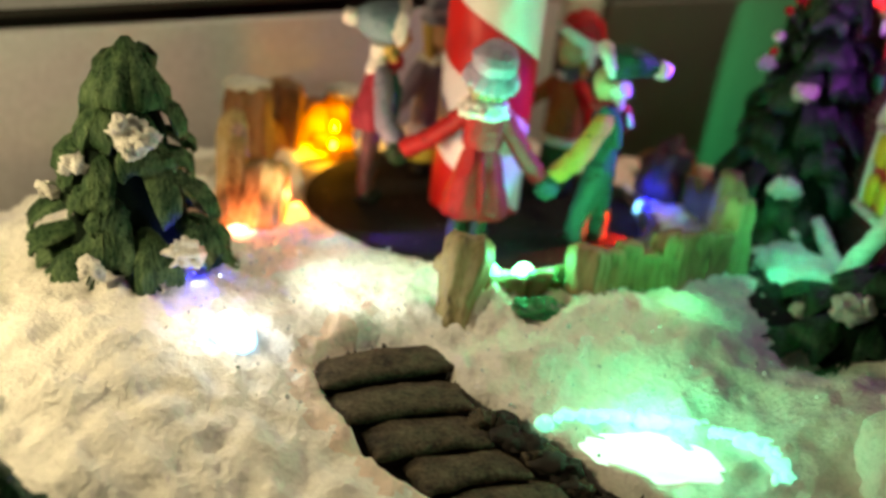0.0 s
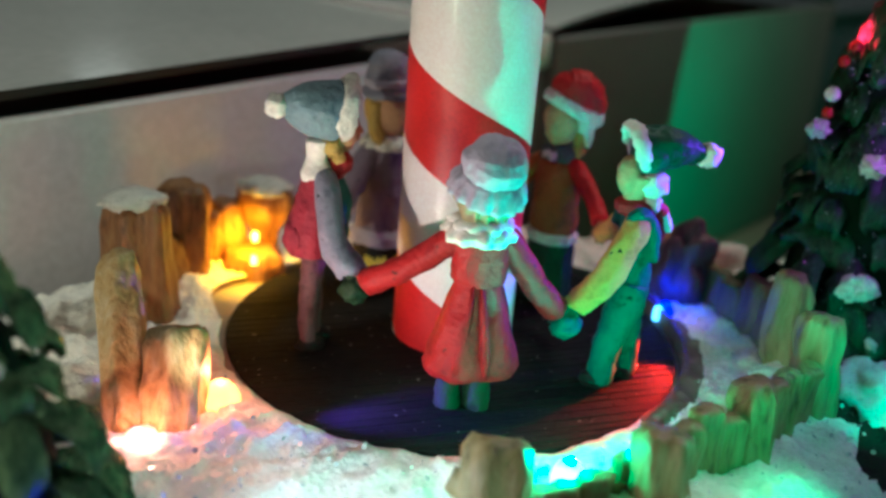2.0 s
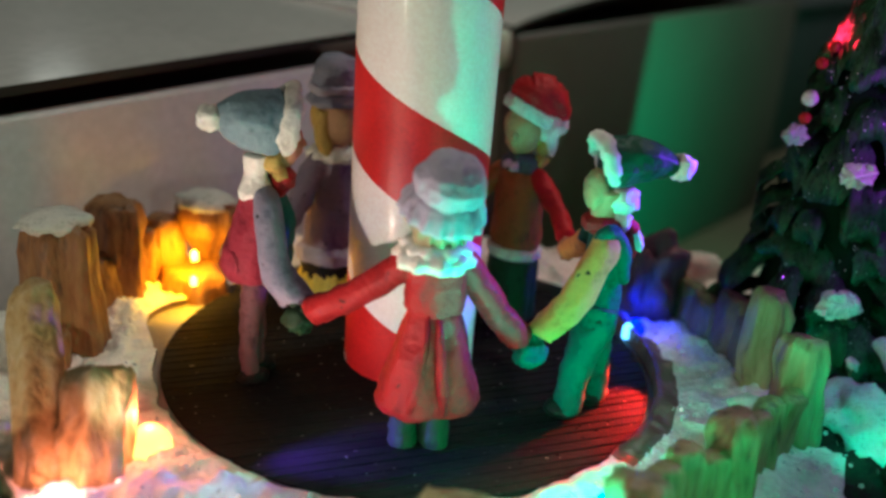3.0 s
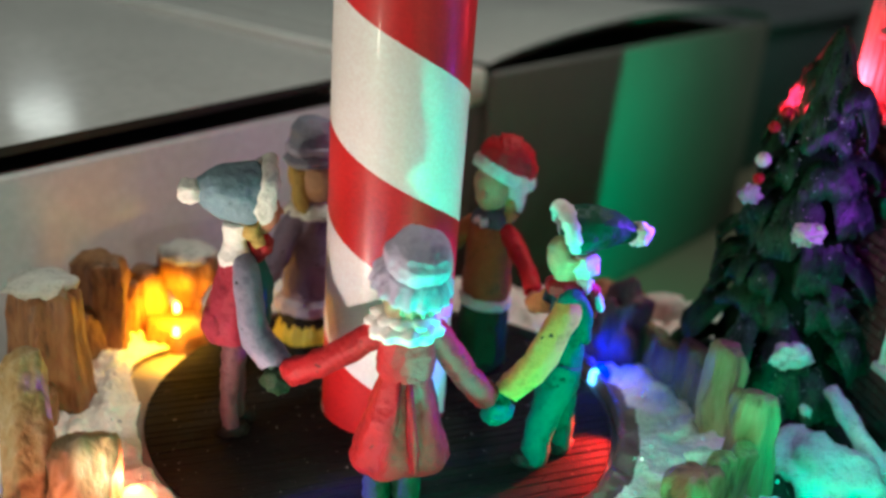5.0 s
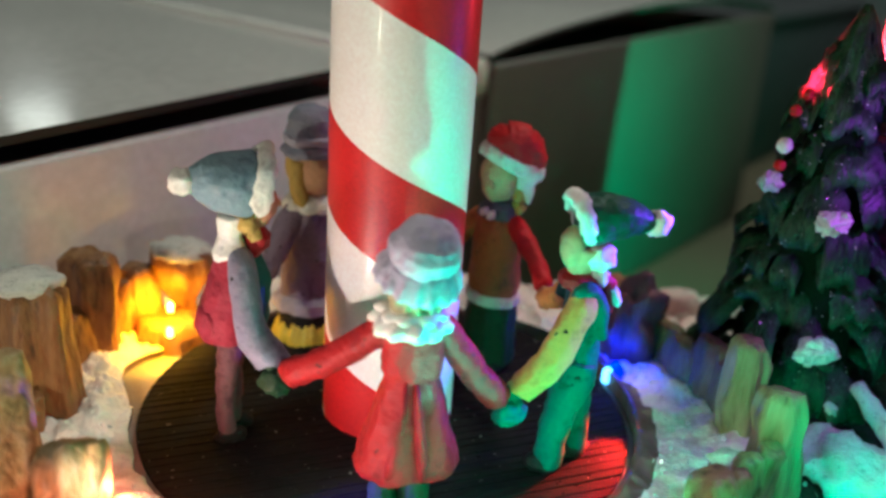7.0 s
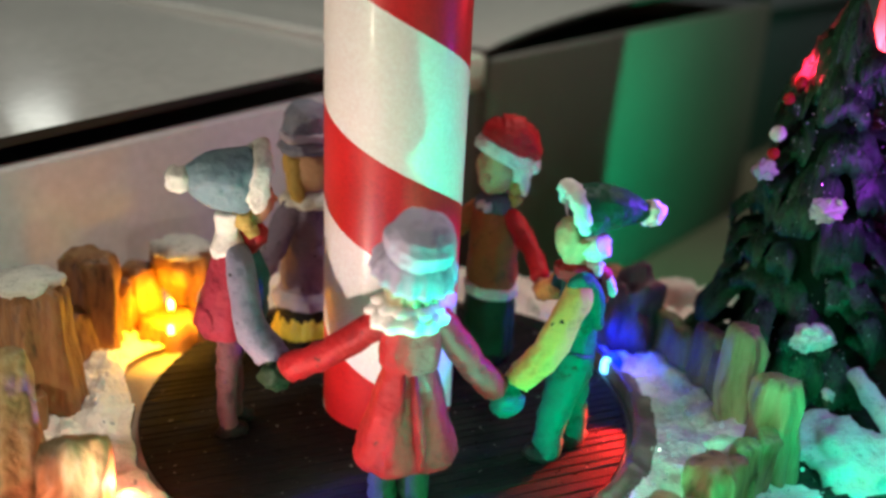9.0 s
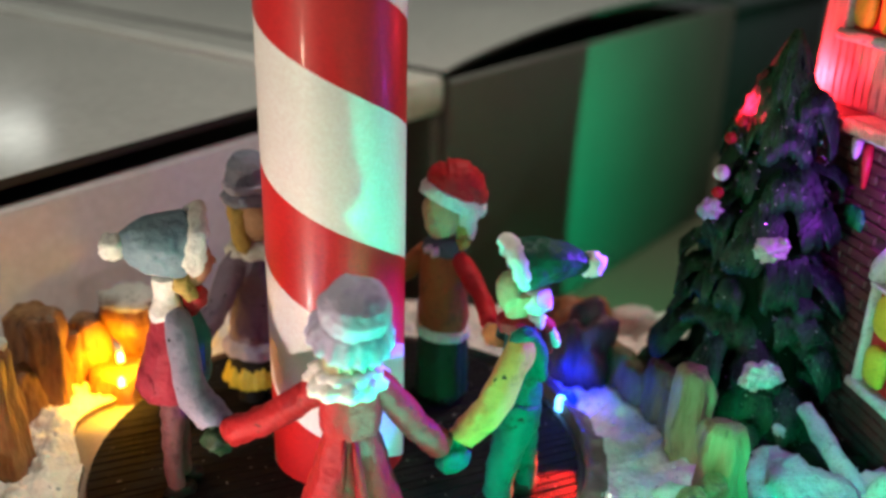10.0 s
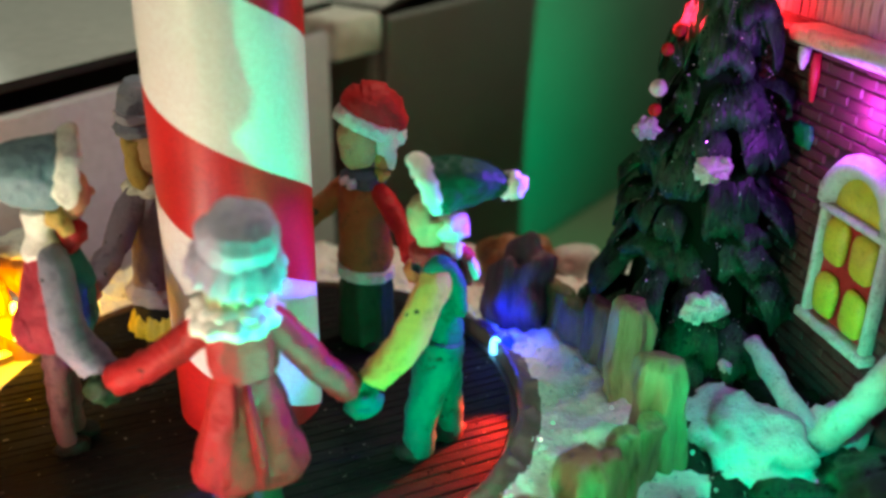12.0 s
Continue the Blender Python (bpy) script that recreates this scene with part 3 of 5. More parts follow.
def ground(x, y):
    """The snow's height."""
    h = 1.2
    if y < -58:
        h -= 0.13 * (-58 - y)
    h += bell(x, y, -62, -104, 34, 9.5) + bell(x, y, 74, -94, 17, 9) + bell(x, y, 36, -72, 18, 3.0)
    h -= bell(x, y, 38, -97, 17, 3.5)
    h += bell(x, y, -24, -74, 14, 2.0) + bell(x, y, 13, -84, 8, 3.0) + bell(x, y, -75, -62, 20, 3.0) + bell(x, y, 80, -24, 12, 3)
    h += bell(x, y, 45, -69, 12, 4.5) + bell(x, y, 24, -71, 11, 3.5) + bell(x, y, 6, -66, 5, 4.0) - bell(x, y, 72, -64, 12, 7)
    w, zt = trough(x, y)
    h = h * (1 - w) + (zt - 3.2) * w
    return h


def snow_sheet(nseg=600, nring=96):
    s = Shape()
    for i in range(nring + 4):
        for j in range(nseg):
            a = -math.pi + 2 * math.pi * j / nseg
            ro = outline(a)
            ri = 46.2 + 6.0 * math.exp(-((abs(a) - 2.84) / 0.20) ** 2 if a > 0 else -99) + 1.1 * noise.noise(Vector((a * 9, 0, 0))) * (a < -0.4) + 0.3 * noise.noise(Vector((a * 25, 3, 0)))
            k = min(1, max(0, (i - 2) / (nring - 1)))
            r = ri + (ro - ri) * k
            x, y = r * math.cos(a), r * math.sin(a)
            h = ground(x, y)
            p = Vector((x, y, 0))
            h += 1.5 * noise.noise(p * 0.085) + 1.5 * noise.noise(p * 0.22) + 1.7 * abs(noise.noise(p * 0.42)) + 0.8 * abs(noise.noise(p * 0.85)) + 0.4 * noise.noise(p * 1.7)
            edge = min(1, (r - ri) / 3)
            h = h * edge + (0.5 + 2.3 * math.exp(-((a + 0.1) / 1.0) ** 4)) * (1 - edge)
            if i == 0:
                h = -4.0
            elif i == 1:
                h = h - 0.15
            if i >= nring + 2:
                h, r = (-14 if i == nring + 2 else TABLE), ro + (1.5 if i == nring + 2 else 5)
                x, y = r * math.cos(a), r * math.sin(a)
            s.v.append((x, y, h))
    a_of = [-math.pi + 2 * math.pi * j / nseg for j in range(nseg)]
    for i in range(nring + 3):
        for j in range(nseg):
            a, b = i * nseg + j, i * nseg + (j + 1) % nseg
            s.f.append((a, b, b + nseg, a + nseg))
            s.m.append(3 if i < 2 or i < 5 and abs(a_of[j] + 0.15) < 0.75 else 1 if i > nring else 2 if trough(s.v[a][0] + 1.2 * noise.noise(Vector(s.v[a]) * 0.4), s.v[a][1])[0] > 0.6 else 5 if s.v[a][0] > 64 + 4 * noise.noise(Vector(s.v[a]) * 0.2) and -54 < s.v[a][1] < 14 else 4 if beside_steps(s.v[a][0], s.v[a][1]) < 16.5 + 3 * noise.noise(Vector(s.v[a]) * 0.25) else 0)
    return s


orn = root("ornament_base", 10, -45, TABLE, "snow-covered resin village base with rocky sides", "ornament base", kind="structure")
part("snow", snow_sheet(), [M_SNOW, M_ROCK, M_STEPDARK, M_WELL, M_PINKGLOW, M_DARKGROUND], orn, "rough white glittering snow")
part("turntable_well", Shape().loft([((0, 0, -5.5), 60, 60), ((0, 0, -1.0), 60, 60)], n=96), M_BASE, orn, "smooth whitish plastic ring")

tt = root("turntable", 0, 0, -1, "dark brown round turntable carved like planks", "turntable")
part("disc", Shape().loft([((0, 0, -0.9), 44.2, 44.2), ((0, 0, -0.55), 45.0, 45.0)], n=128), M_DECKGAP, tt)


def deck_planks():
    ang = radians(14)
    c, s = math.cos(ang), math.sin(ang)
    edge = -44.4
    while edge < 43.6:
        w = rng.uniform(1.5, 2.9)
        y0, y1 = edge + 0.09, min(44.5, edge + w) - 0.09
        edge += w
        e0, e1 = math.sqrt(max(1, 45.0 ** 2 - y0 ** 2)), math.sqrt(max(1, 45.0 ** 2 - y1 ** 2))
        lift = rng.uniform(-0.10, 0.0)
        sh = Shape()
        ring = lambda z, g: [(-e0 + g, y0 + g, z), (e0 - g, y0 + g, z), (e1 - g, y1 - g, z), (-e1 + g, y1 - g, z)]
        sh.rings([ring(-0.6, 0), ring(-0.2 + lift, 0), ring(lift, 0.12)])
        sh.v = [(x * c - y * s, x * s + y * c, z) for x, y, z in sh.v]
        part("plank", sh, M_DECK, tt, smooth=False)


def candy_pole():
    """A tube with one red band winding down it; the bands are their own faces."""
    s, n, r = Shape(), 72, 12.0
    pitch, red = 40.0, 16.6
    z = -24.0
    levels = []
    while z < 200:
        levels.append((z, 1))
        for k in range(1, 4):
            levels.append((z + red * k / 4, 1))
        levels.append((z + red, 0))
        for k in range(1, 4):
            levels.append((z + red + (pitch - red) * k / 4, 0))
        z += pitch
    for lv, _ in levels:
        for j in range(n + 1):
            th = radians(-90 + 360.0 * j / n)
            s.v.append((r * math.cos(th), r * math.sin(th), min(140, max(-0.4, lv + 15.6 - pitch * j / n))))
    for i in range(len(levels) - 1):
        for j in range(n):
            a = i * (n + 1) + j
            q = (a, a + 1, a + n + 2, a + n + 1)
            if max(s.v[p][2] for p in q) - min(s.v[p][2] for p in q) > 0.02 and max(s.v[p][2] for p in q) > -0.39:
                s.f.append(q)
                s.m.append(levels[i][1])
    return s


pole = root("candy_pole", 0, 0, 0, "glossy red and white striped candy pole on the turntable", "pole")
part("striped_tube", candy_pole(), [M_WHITE, M_RED], pole)

# ---- figurines: each one plain painted mesh ----


def frame_at(x, y, face=None):
    fw = Vector((*face, 0)).normalized() if face else Vector((-x, -y, 0)).normalized()
    rt = Vector((fw.y, -fw.x, 0))
    b = Vector((x, y, 0))
    return fw, rt, lambda a, f, z: b + rt * a + fw * f + Zv * z


def ruffle(s, c, r, z0, z1, m, n=36, count=10, ax=X, ay=Y, amp=0.09):
    s.loft([(c + Zv * z0, r * 0.72, r * 0.72, 0.0), (c + Zv * (z0 + 0.2), r * 1.0, r * 0.95, amp), (c + Zv * ((z0 + z1) / 2), r * 1.04, r * 1.0, amp),
            (c + Zv * (z1 - 0.2), r * 0.8, r * 0.78, amp * 0.5), (c + Zv * z1, r * 0.5, r * 0.5, 0)], ax, ay, m, n, 0, count)


def trim(s, L, f0, z0, ra, rz, lean, m, wide=1.5, thick=0.9):
    """A broad fur band round the face opening of a cap."""
    rings = []
    for i in range(25):
        q = radians(-128 + 256 * i / 24)
        c = L(ra * math.sin(q) * 0.92, f0 + lean * rz * math.cos(q), z0 + rz * math.cos(q) * 0.92)
        out = (L(math.sin(q), 0, math.cos(q)) - L(0, 0, 0)).normalized()
        fwd = L(0, 1, 0) - L(0, 0, 0)
        k = (1.0 + 0.15 * math.sin(i * 2.3)) * min(1, 0.45 + 3 * min(i, 24 - i) / 24)
        rings.append([c + fwd * (wide * k * math.cos(w)) + out * (thick * k * math.sin(w)) for w in [2 * math.pi * e / 10 for e in range(10)]])
    s.rings(rings, m)


def figurine(shape, mats, label):
    shape.rough(0.40, 0.30, len(label)).rough(0.20, 0.9, 3)
    return thing("figurine", shape, mats, label, "figurine", "figurines round the pole")


GRIP_GB, GRIP_GE, GRIP_ES, GRIP_SL, GRIP_LB = Vector((-19.4, -19.5, 16.9)), Vector((16.2, -26.0, 15.0)), Vector((28.8, 2.0, 21.6)), Vector((4, 25, 19)), Vector((-25.5, 8, 19))


def mitten(s, hand, to, m, k=1.0):
    """A clumsy mitten: a palm, a thumb and a cuff towards the arm."""
    d = (to - hand).normalized()
    s.blob(hand - d * 0.5, (2.5 * k, 2.3 * k, 2.4 * k), m, 18, 12, 0.35, hand.x)
    s.blob(hand + d * 1.0 + Zv * 1.5 * k, (1.1 * k, 1.1 * k, 1.5 * k), m, 12, 8, 0.2, hand.y)


def girl_red():
    mats = [M_COAT, M_DKGRN, M_WHT, M_SKIN, M_LAV, M_ASHHAIR, M_GREEN]
    fw, rt, L = frame_at(0.4, -29.5)
    s = Shape()
    for a in (-3.4, 1.6):
        s.body([(L(a, 1.2, 0), 2.5, 3.4), (L(a, 0.8, 2.0), 2.4, 2.9), (L(a, 0.2, 5.0), 2.2, 2.3), (L(a, 0, 12), 2.3, 2.3)], rt, fw, 1, 20)
    # coat skirt: wide bell with deep uneven folds, a little wider to one side
    s.body([(L(-0.2, 0, 7.4), 6.2, 4.6, 0.04), (L(-0.3, 0, 7.6), 8.0, 6.0, 0.06), (L(-0.3, 0, 8.6), 8.3, 6.4, 0.08), (L(-0.3, 0, 12), 7.4, 5.8, 0.11), (L(-0.2, 0, 17), 5.9, 4.9, 0.12), (L(-0.1, 0, 21.4), 4.5, 4.0, 0.10), (L(0, 0, 24.0), 3.7, 3.4, 0.05), (L(0, 0, 25.0), 3.4, 3.1, 0)], rt, fw, 0, 96, 3, 2.0)
    # bodice with a hem that stands out over the waist
    s.body([(L(0, 0, 23.6), 3.6, 3.3), (L(0, 0, 23.9), 4.4, 3.9, 0.03), (L(0, 0, 25.2), 4.6, 4.0, 0.03), (L(0, 0, 28), 4.8, 4.1, 0.02), (L(0, 0, 30.6), 4.9, 4.0), (L(0, 0, 32.6), 4.1, 3.4), (L(0, 0, 34.4), 2.4, 2.3)], rt, fw, 0, 60, 7, 0.4)
    # two folds of the gathered back seam
    s.tube([L(0.3, -3.4, 24.2), L(0.6, -4.2, 20), L(1.4, -5.3, 13), L(1.9, -5.9, 8.6)], [0.5, 1.0, 1.2, 0.7], 0, 12, 0.7)
    s.tube([L(-1.2, -3.3, 24.2), L(-1.6, -4.3, 19), L(-2.8, -5.4, 12), L(-3.4, -5.7, 8.6)], [0.5, 0.9, 1.2, 0.8], 0, 12, 0.7)
    ruffle(s, L(-0.4, 0, 0), 5.9, 31.2, 34.0, 2, 120, count=11, ax=rt, ay=fw, amp=0.06)
    ruffle(s, L(-0.3, 0, 0), 5.0, 33.0, 35.2, 2, 120, count=9, ax=rt, ay=fw, amp=0.06)
    s.blob(L(-0.3, 0.2, 37.8), (5.0, 4.6, 4.4), 5, 28, 16, 0.22, 4)
    for a in (-3.6, -1.9, -0.2, 1.6, 3.2):
        s.tube([L(a, -4.0 + 0.12 * a * a, 39.6), L(a * 0.96, -4.3 + 0.12 * a * a, 37.4), L(a * 0.9, -3.7 + 0.12 * a * a, 35.0)], [0.6, 0.7, 0.4], 5, 10)
    s.blob(L(0, 1.6, 38.2), (3.9, 4.0, 4.2), 3, 20, 12)
    # mob cap: a pleated brim that dips at the nape, and a puffed crown
    hz = (Zv * 0.93 - fw * 0.30 + rt * 0.12).normalized()
    hx = (rt - hz * rt.dot(hz)).normalized()
    hy = hz.cross(hx)
    c = L(0.4, -0.2, 41.0)
    s.loft([(c - hz * 1.6, 4.2, 4.2), (c - hz * 2.3, 6.1, 6.0, 0.04), (c - hz * 2.2, 6.5, 6.4, 0.045), (c - hz * 1.6, 6.5, 6.4, 0.04), (c - hz * 0.4, 6.1, 6.0, 0.028), (c + hz * 0.7, 5.5, 5.4, 0.018), (c + hz * 1.6, 4.9, 4.9, 0.01)], hx, hy, 4, 144, 0, 17)
    s.body([(c + hz * 1.2, 4.9, 4.9), (c + hz * 2.2, 5.3, 5.3, 0.02), (c + hz * 4.0, 5.2, 5.2, 0.015), (c + hz * 5.6, 4.4, 4.4), (c + hz * 6.8, 2.9, 2.9), (c + hz * 7.4, 1.2, 1.2)], hx, hy, 4, 48, 9)
    for sgn, hand, k in ((-1, GRIP_GB, 0.9), (1, GRIP_GE, 1.15)):
        a = L(sgn * 3.9, 0, 31.2)
        e = (a + hand) / 2 + Zv * -0.9 + rt * sgn * 0.4
        s.limb([a + rt * -sgn * 1.8, a, e, hand + (a - hand).normalized() * 3.6, hand + (a - hand).normalized() * 2.4], [2.0, 2.4, 2.2, 2.45, 2.1], 0, 20)
        mitten(s, hand, a, 1 if sgn < 0 else 6, k)
    return figurine(s, mats, "red-coated girl figurine with a lavender bonnet and white ruffled collar")


def boy_maroon():
    mats = [M_MAROON, M_LEGS, M_WHT, M_SKIN, M_TEAL, M_BLACK, M_GREEN, M_COAT, M_SLEEVE, M_HAIR, M_DKGRN]
    fw, rt, L = frame_at(-28, -8.4)
    turn = Matrix((rt, fw, Zv)).transposed()
    s = Shape()
    for a, f in ((1.6, -0.9), (-1.9, 1.0)):
        s.limb([L(a, f - 0.2, 1.6), L(a, f - 0.3, 6), L(a, f - 0.1, 12), L(a, f * 0.6 + 0.2, 17), L(a, 0.2, 21)], [1.5, 1.55, 1.8, 2.2, 2.7], 1, 20)
        s.blob(L(a, f + 0.5, 1.0), (1.9, 2.8, 1.6), 5, 18, 10, 0.2, a, turn)
    # coat: flares behind and hangs open over a green vest
    s.body([(L(0, 0.4, 19.0), 3.6, 2.8), (L(0, -0.4, 19.4), 4.6, 4.2, 0.05), (L(0, -0.9, 21.5), 4.9, 4.6, 0.06), (L(0, -0.8, 24.4), 4.7, 4.4, 0.04), (L(0, 0.2, 28.5), 4.2, 3.6, 0.02), (L(0, 0.6, 32), 4.2, 3.2), (L(0, 0.6, 34.6), 2.9, 2.5)], rt, fw, 0, 60, 5, 0.8)
    s.blob(L(0.6, -3.6, 22.8), (3.4, 1.9, 3.2), 0, 20, 12, 0.25, 7, turn)
    s.body([(L(0, 2.6, 19.8), 3.2, 2.6), (L(0, 3.4, 22), 3.6, 3.3), (L(0, 3.6, 26), 3.6, 3.3), (L(0, 3.5, 30.5), 3.5, 3.2), (L(0, 2.8, 34), 2.4, 2.3)], rt, fw, 6, 40)
    s.body([(L(0, 0.5, 33.2), 3.0, 2.8), (L(0, 0.5, 34.6), 3.3, 2.9, 0.03), (L(0, 0.6, 36.0), 2.5, 2.3), (L(0, 0.6, 37.4), 2.0, 1.9), (L(0, 0.9, 40.4), 2.6, 2.5)], rt, fw, 2, 36, 6)
    s.body([(L(0.4, 3.6, 33.6), 1.6, 1.2), (L(0.5, 4.6, 35.2), 2.6, 2.0, 0.06), (L(0.5, 4.8, 37.0), 2.6, 2.0, 0.06), (L(0.4, 4.4, 38.4), 1.6, 1.2)], rt, fw, 7, 30, 5)
    s.blob(L(0, 5.0, 42.4), (3.4, 3.1, 4.2), 3, 22, 14, 0.08, 2, turn)
    s.blob(L(0, 8.0, 42.2), (0.7, 0.7, 0.7), 3, 10, 6)
    s.blob(L(0.8, 2.8, 39.6), (3.2, 2.0, 2.2), 9, 20, 12, 0.35, 6, turn)
    s.blob(L(2.0, 3.9, 37.8), (1.4, 1.2, 1.7), 9, 16, 10, 0.3, 5, turn)
    # cap: a fat cone lying back to the pompon, its pale brim peaked over the brow
    up = (Zv + fw * 0.10).normalized()
    s.body([(L(0, 4.6, 45.6), 4.0, 4.9), (L(0, 3.6, 45.6), 4.8, 5.6, 0.02), (L(0, 2.0, 45.6), 5.0, 5.5, 0.03), (L(0, 0, 46.0), 5.0, 5.1, 0.03), (L(0, -2.4, 46.3), 4.3, 4.3, 0.04), (L(0, -4.4, 46.6), 3.0, 3.1, 0.04), (L(0, -5.7, 46.8), 1.9, 1.9), (L(0, -6.4, 46.9), 0.8, 0.8)], rt, up, 4, 56, 6, 0.5)
    s.blob(L(0, -6.9, 46.7), 2.0, 2, 20, 14, 0.28, 5)
    rings = []
    for i in range(41):
        q = radians(-150 + 300 * i / 40)
        peak = 1 + 0.12 * math.cos(q) ** 7 if abs(q) < 1.57 else 1
        cc = L(4.5 * math.sin(q), 5.6 + 0.7 * math.cos(q) - 0.9 * math.sin(q) ** 2, 45.4 + 5.5 * peak * math.cos(q))
        out = (rt * math.sin(q) + Zv * math.cos(q)).normalized()
        k = (0.75 + 0.35 * math.sin(q) ** 2 + 0.08 * math.sin(i * 2.1)) * min(1, 0.4 + 4 * min(i, 40 - i) / 40)
        rings.append([cc + fw * (1.7 * k * math.cos(w)) + out * (0.9 * k * math.sin(w)) for w in [2 * math.pi * e / 14 for e in range(14)]])
    s.rings(rings, 2)
    a = L(3.4, 1.4, 33.0)
    s.limb([a - rt * 2.0, a, (a + GRIP_GB) / 2 + Vector((-1.4, -0.4, -1.0)), GRIP_GB + (a - GRIP_GB).normalized() * 3.2, GRIP_GB + (a - GRIP_GB).normalized() * 2.2], [1.9, 2.3, 2.5, 2.75, 2.3], 8, 22)
    mitten(s, GRIP_GB + Vector((-0.9, 0.6, -0.2)), a, 10, 0.95)
    a = L(-3.8, 0.8, 32.4)
    s.limb([a + rt * 1.5, a, (a + GRIP_LB) / 2 - Zv, GRIP_LB], [2.0, 2.4, 2.1, 1.8], 0, 18)
    return figurine(s, mats, "boy figurine in maroon coat and grey-blue cap with pompon")


def elf_green():
    mats = [M_GREEN, M_YEL, M_WHT, M_SKIN, M_HATGRN, M_BLACK, M_COAT, M_HAIR]
    fw, rt, L = frame_at(29, -18.2, (-1, 0.02))
    turn = Matrix((rt, fw, Zv)).transposed()
    s = Shape()
    for pts, rad, foot in (([L(-2.2, 3.0, 0.8), L(-2.2, 2.9, 5), L(-2.0, 2.0, 10), L(-1.4, 0.6, 15), L(-0.6, -0.4, 20)], [2.5, 2.5, 2.8, 3.2, 3.6], (-2.2, 3.8)),
                           ([L(2.4, -2.6, 0.8), L(2.4, -2.5, 6), L(2.0, -1.8, 12), L(1.0, -1.0, 19)], [2.2, 2.3, 2.8, 3.5], (2.4, -1.9))):
        s.limb(pts, rad, 0, 22)
        s.blob(L(foot[0], foot[1], 1.0), (2.5, 3.2, 1.8), 5, 20, 12, 0.2, foot[0], turn)
    s.body([(L(0, -0.4, 13.4), 3.2, 2.8), (L(0, -0.5, 15.5), 3.9, 3.4, 0.02), (L(0, -0.7, 19), 3.9, 3.3, 0.02), (L(0, -0.6, 24), 3.8, 3.2), (L(0, -0.4, 29), 4.1, 3.3), (L(0, -0.2, 33), 3.2, 2.7), (L(0, 0, 34.4), 2.2, 2.0)], rt, fw, 0, 48, 6)
    s.body([(L(0, 0.4, 32.8), 2.7, 2.7), (L(0, 0.6, 33.6), 3.5, 3.6, 0.05), (L(0, 0.8, 35.0), 3.3, 3.4, 0.05), (L(0, 0.8, 35.8), 2.2, 2.2)], rt, fw, 6, 40, 7)
    # shoulder straps of the overalls
    for sgn in (-1, 1):
        s.limb([L(sgn * 3.1, -3.0, 25.5), L(sgn * 3.7, -1.8, 31.4), L(sgn * 3.7, 0.6, 33.6), L(sgn * 3.2, 2.8, 29.5)], [1.1, 1.5, 1.5, 1.0], 0, 14)
    s.blob(L(0, 2.5, 39.7), (2.5, 2.0, 3.4), 3, 22, 14, 0.08, 1, turn)
    s.body([(L(0, 0.9, 34.8), 2.2, 2.2), (L(0, 0.6, 37), 2.4, 2.4), (L(0, 0.6, 40), 3.0, 2.8)], rt, fw, 3, 24)
    # fur edge round the nape
    s.blob(L(-0.5, -1.6, 38.6), (3.1, 2.7, 2.5), 2, 26, 14, 0.35, 2, turn)
    up = (Zv + fw * 0.12).normalized()
    s.body([(L(0, 2.2, 44.3), 3.2, 3.4), (L(0, 1.4, 44.4), 4.2, 4.2, 0.02), (L(0, -0.6, 44.5), 4.5, 4.3, 0.03), (L(0, -3, 45.0), 4.2, 3.7, 0.05), (L(0, -5.6, 45.1), 3.4, 3.2, 0.06), (L(0, -7.8, 44.8), 2.6, 2.6, 0.04), (L(0.1, -9.4, 44.4), 2.0, 1.9), (L(0.2, -10.6, 44.0), 1.4, 1.4)], rt, up, 4, 52, 5, 0.9)
    s.blob(L(0.2, -10.9, 43.9), 2.15, 2, 22, 14, 0.28, 7)
    trim(s, lambda a, f, z: L(a, f, z), 1.6, 44.2, 4.4, 4.5, 0.28, 2, 1.6, 1.05)
    # scarf: a knot at the nape and its tail down the back
    s.blob(L(-1.6, -2.0, 35.2), (1.5, 1.3, 1.7), 2, 16, 10, 0.3, 3)
    s.limb([L(-0.6, -2.6, 35.4), L(-0.2, -4.2, 33.2), L(0, -4.8, 30.4), L(0, -4.6, 28.6)], [1.1, 1.4, 1.3, 0.7], 6, 14)
    s.limb([L(-1.2, -4.6, 33.4), L(-1.2, -5.5, 31.2), L(-1.0, -5.6, 29.8)], [0.7, 0.9, 0.6], 2, 12)
    a = L(-3.6, 0.6, 31.6)
    s.limb([a + rt * 1.8, a, (a + GRIP_GE) / 2 + Vector((0.6, -1.0, -0.6)), GRIP_GE + (a - GRIP_GE).normalized() * 4.2, GRIP_GE + (a - GRIP_GE).normalized() * 2.9], [2.0, 2.5, 2.6, 2.4, 2.0], 1, 22)
    mitten(s, GRIP_GE + Vector((1.2, 0.4, 0.8)), a, 0, 0.8)
    a = L(3.8, 0.2, 31.0)
    s.limb([a - rt * 1.5, a, (a + GRIP_ES) / 2 - Zv * 0.6, GRIP_ES], [2.0, 2.3, 2.1, 1.7], 1, 18)
    return figurine(s, mats, "elf figurine in green overalls, yellow sleeves and drooping green cap")


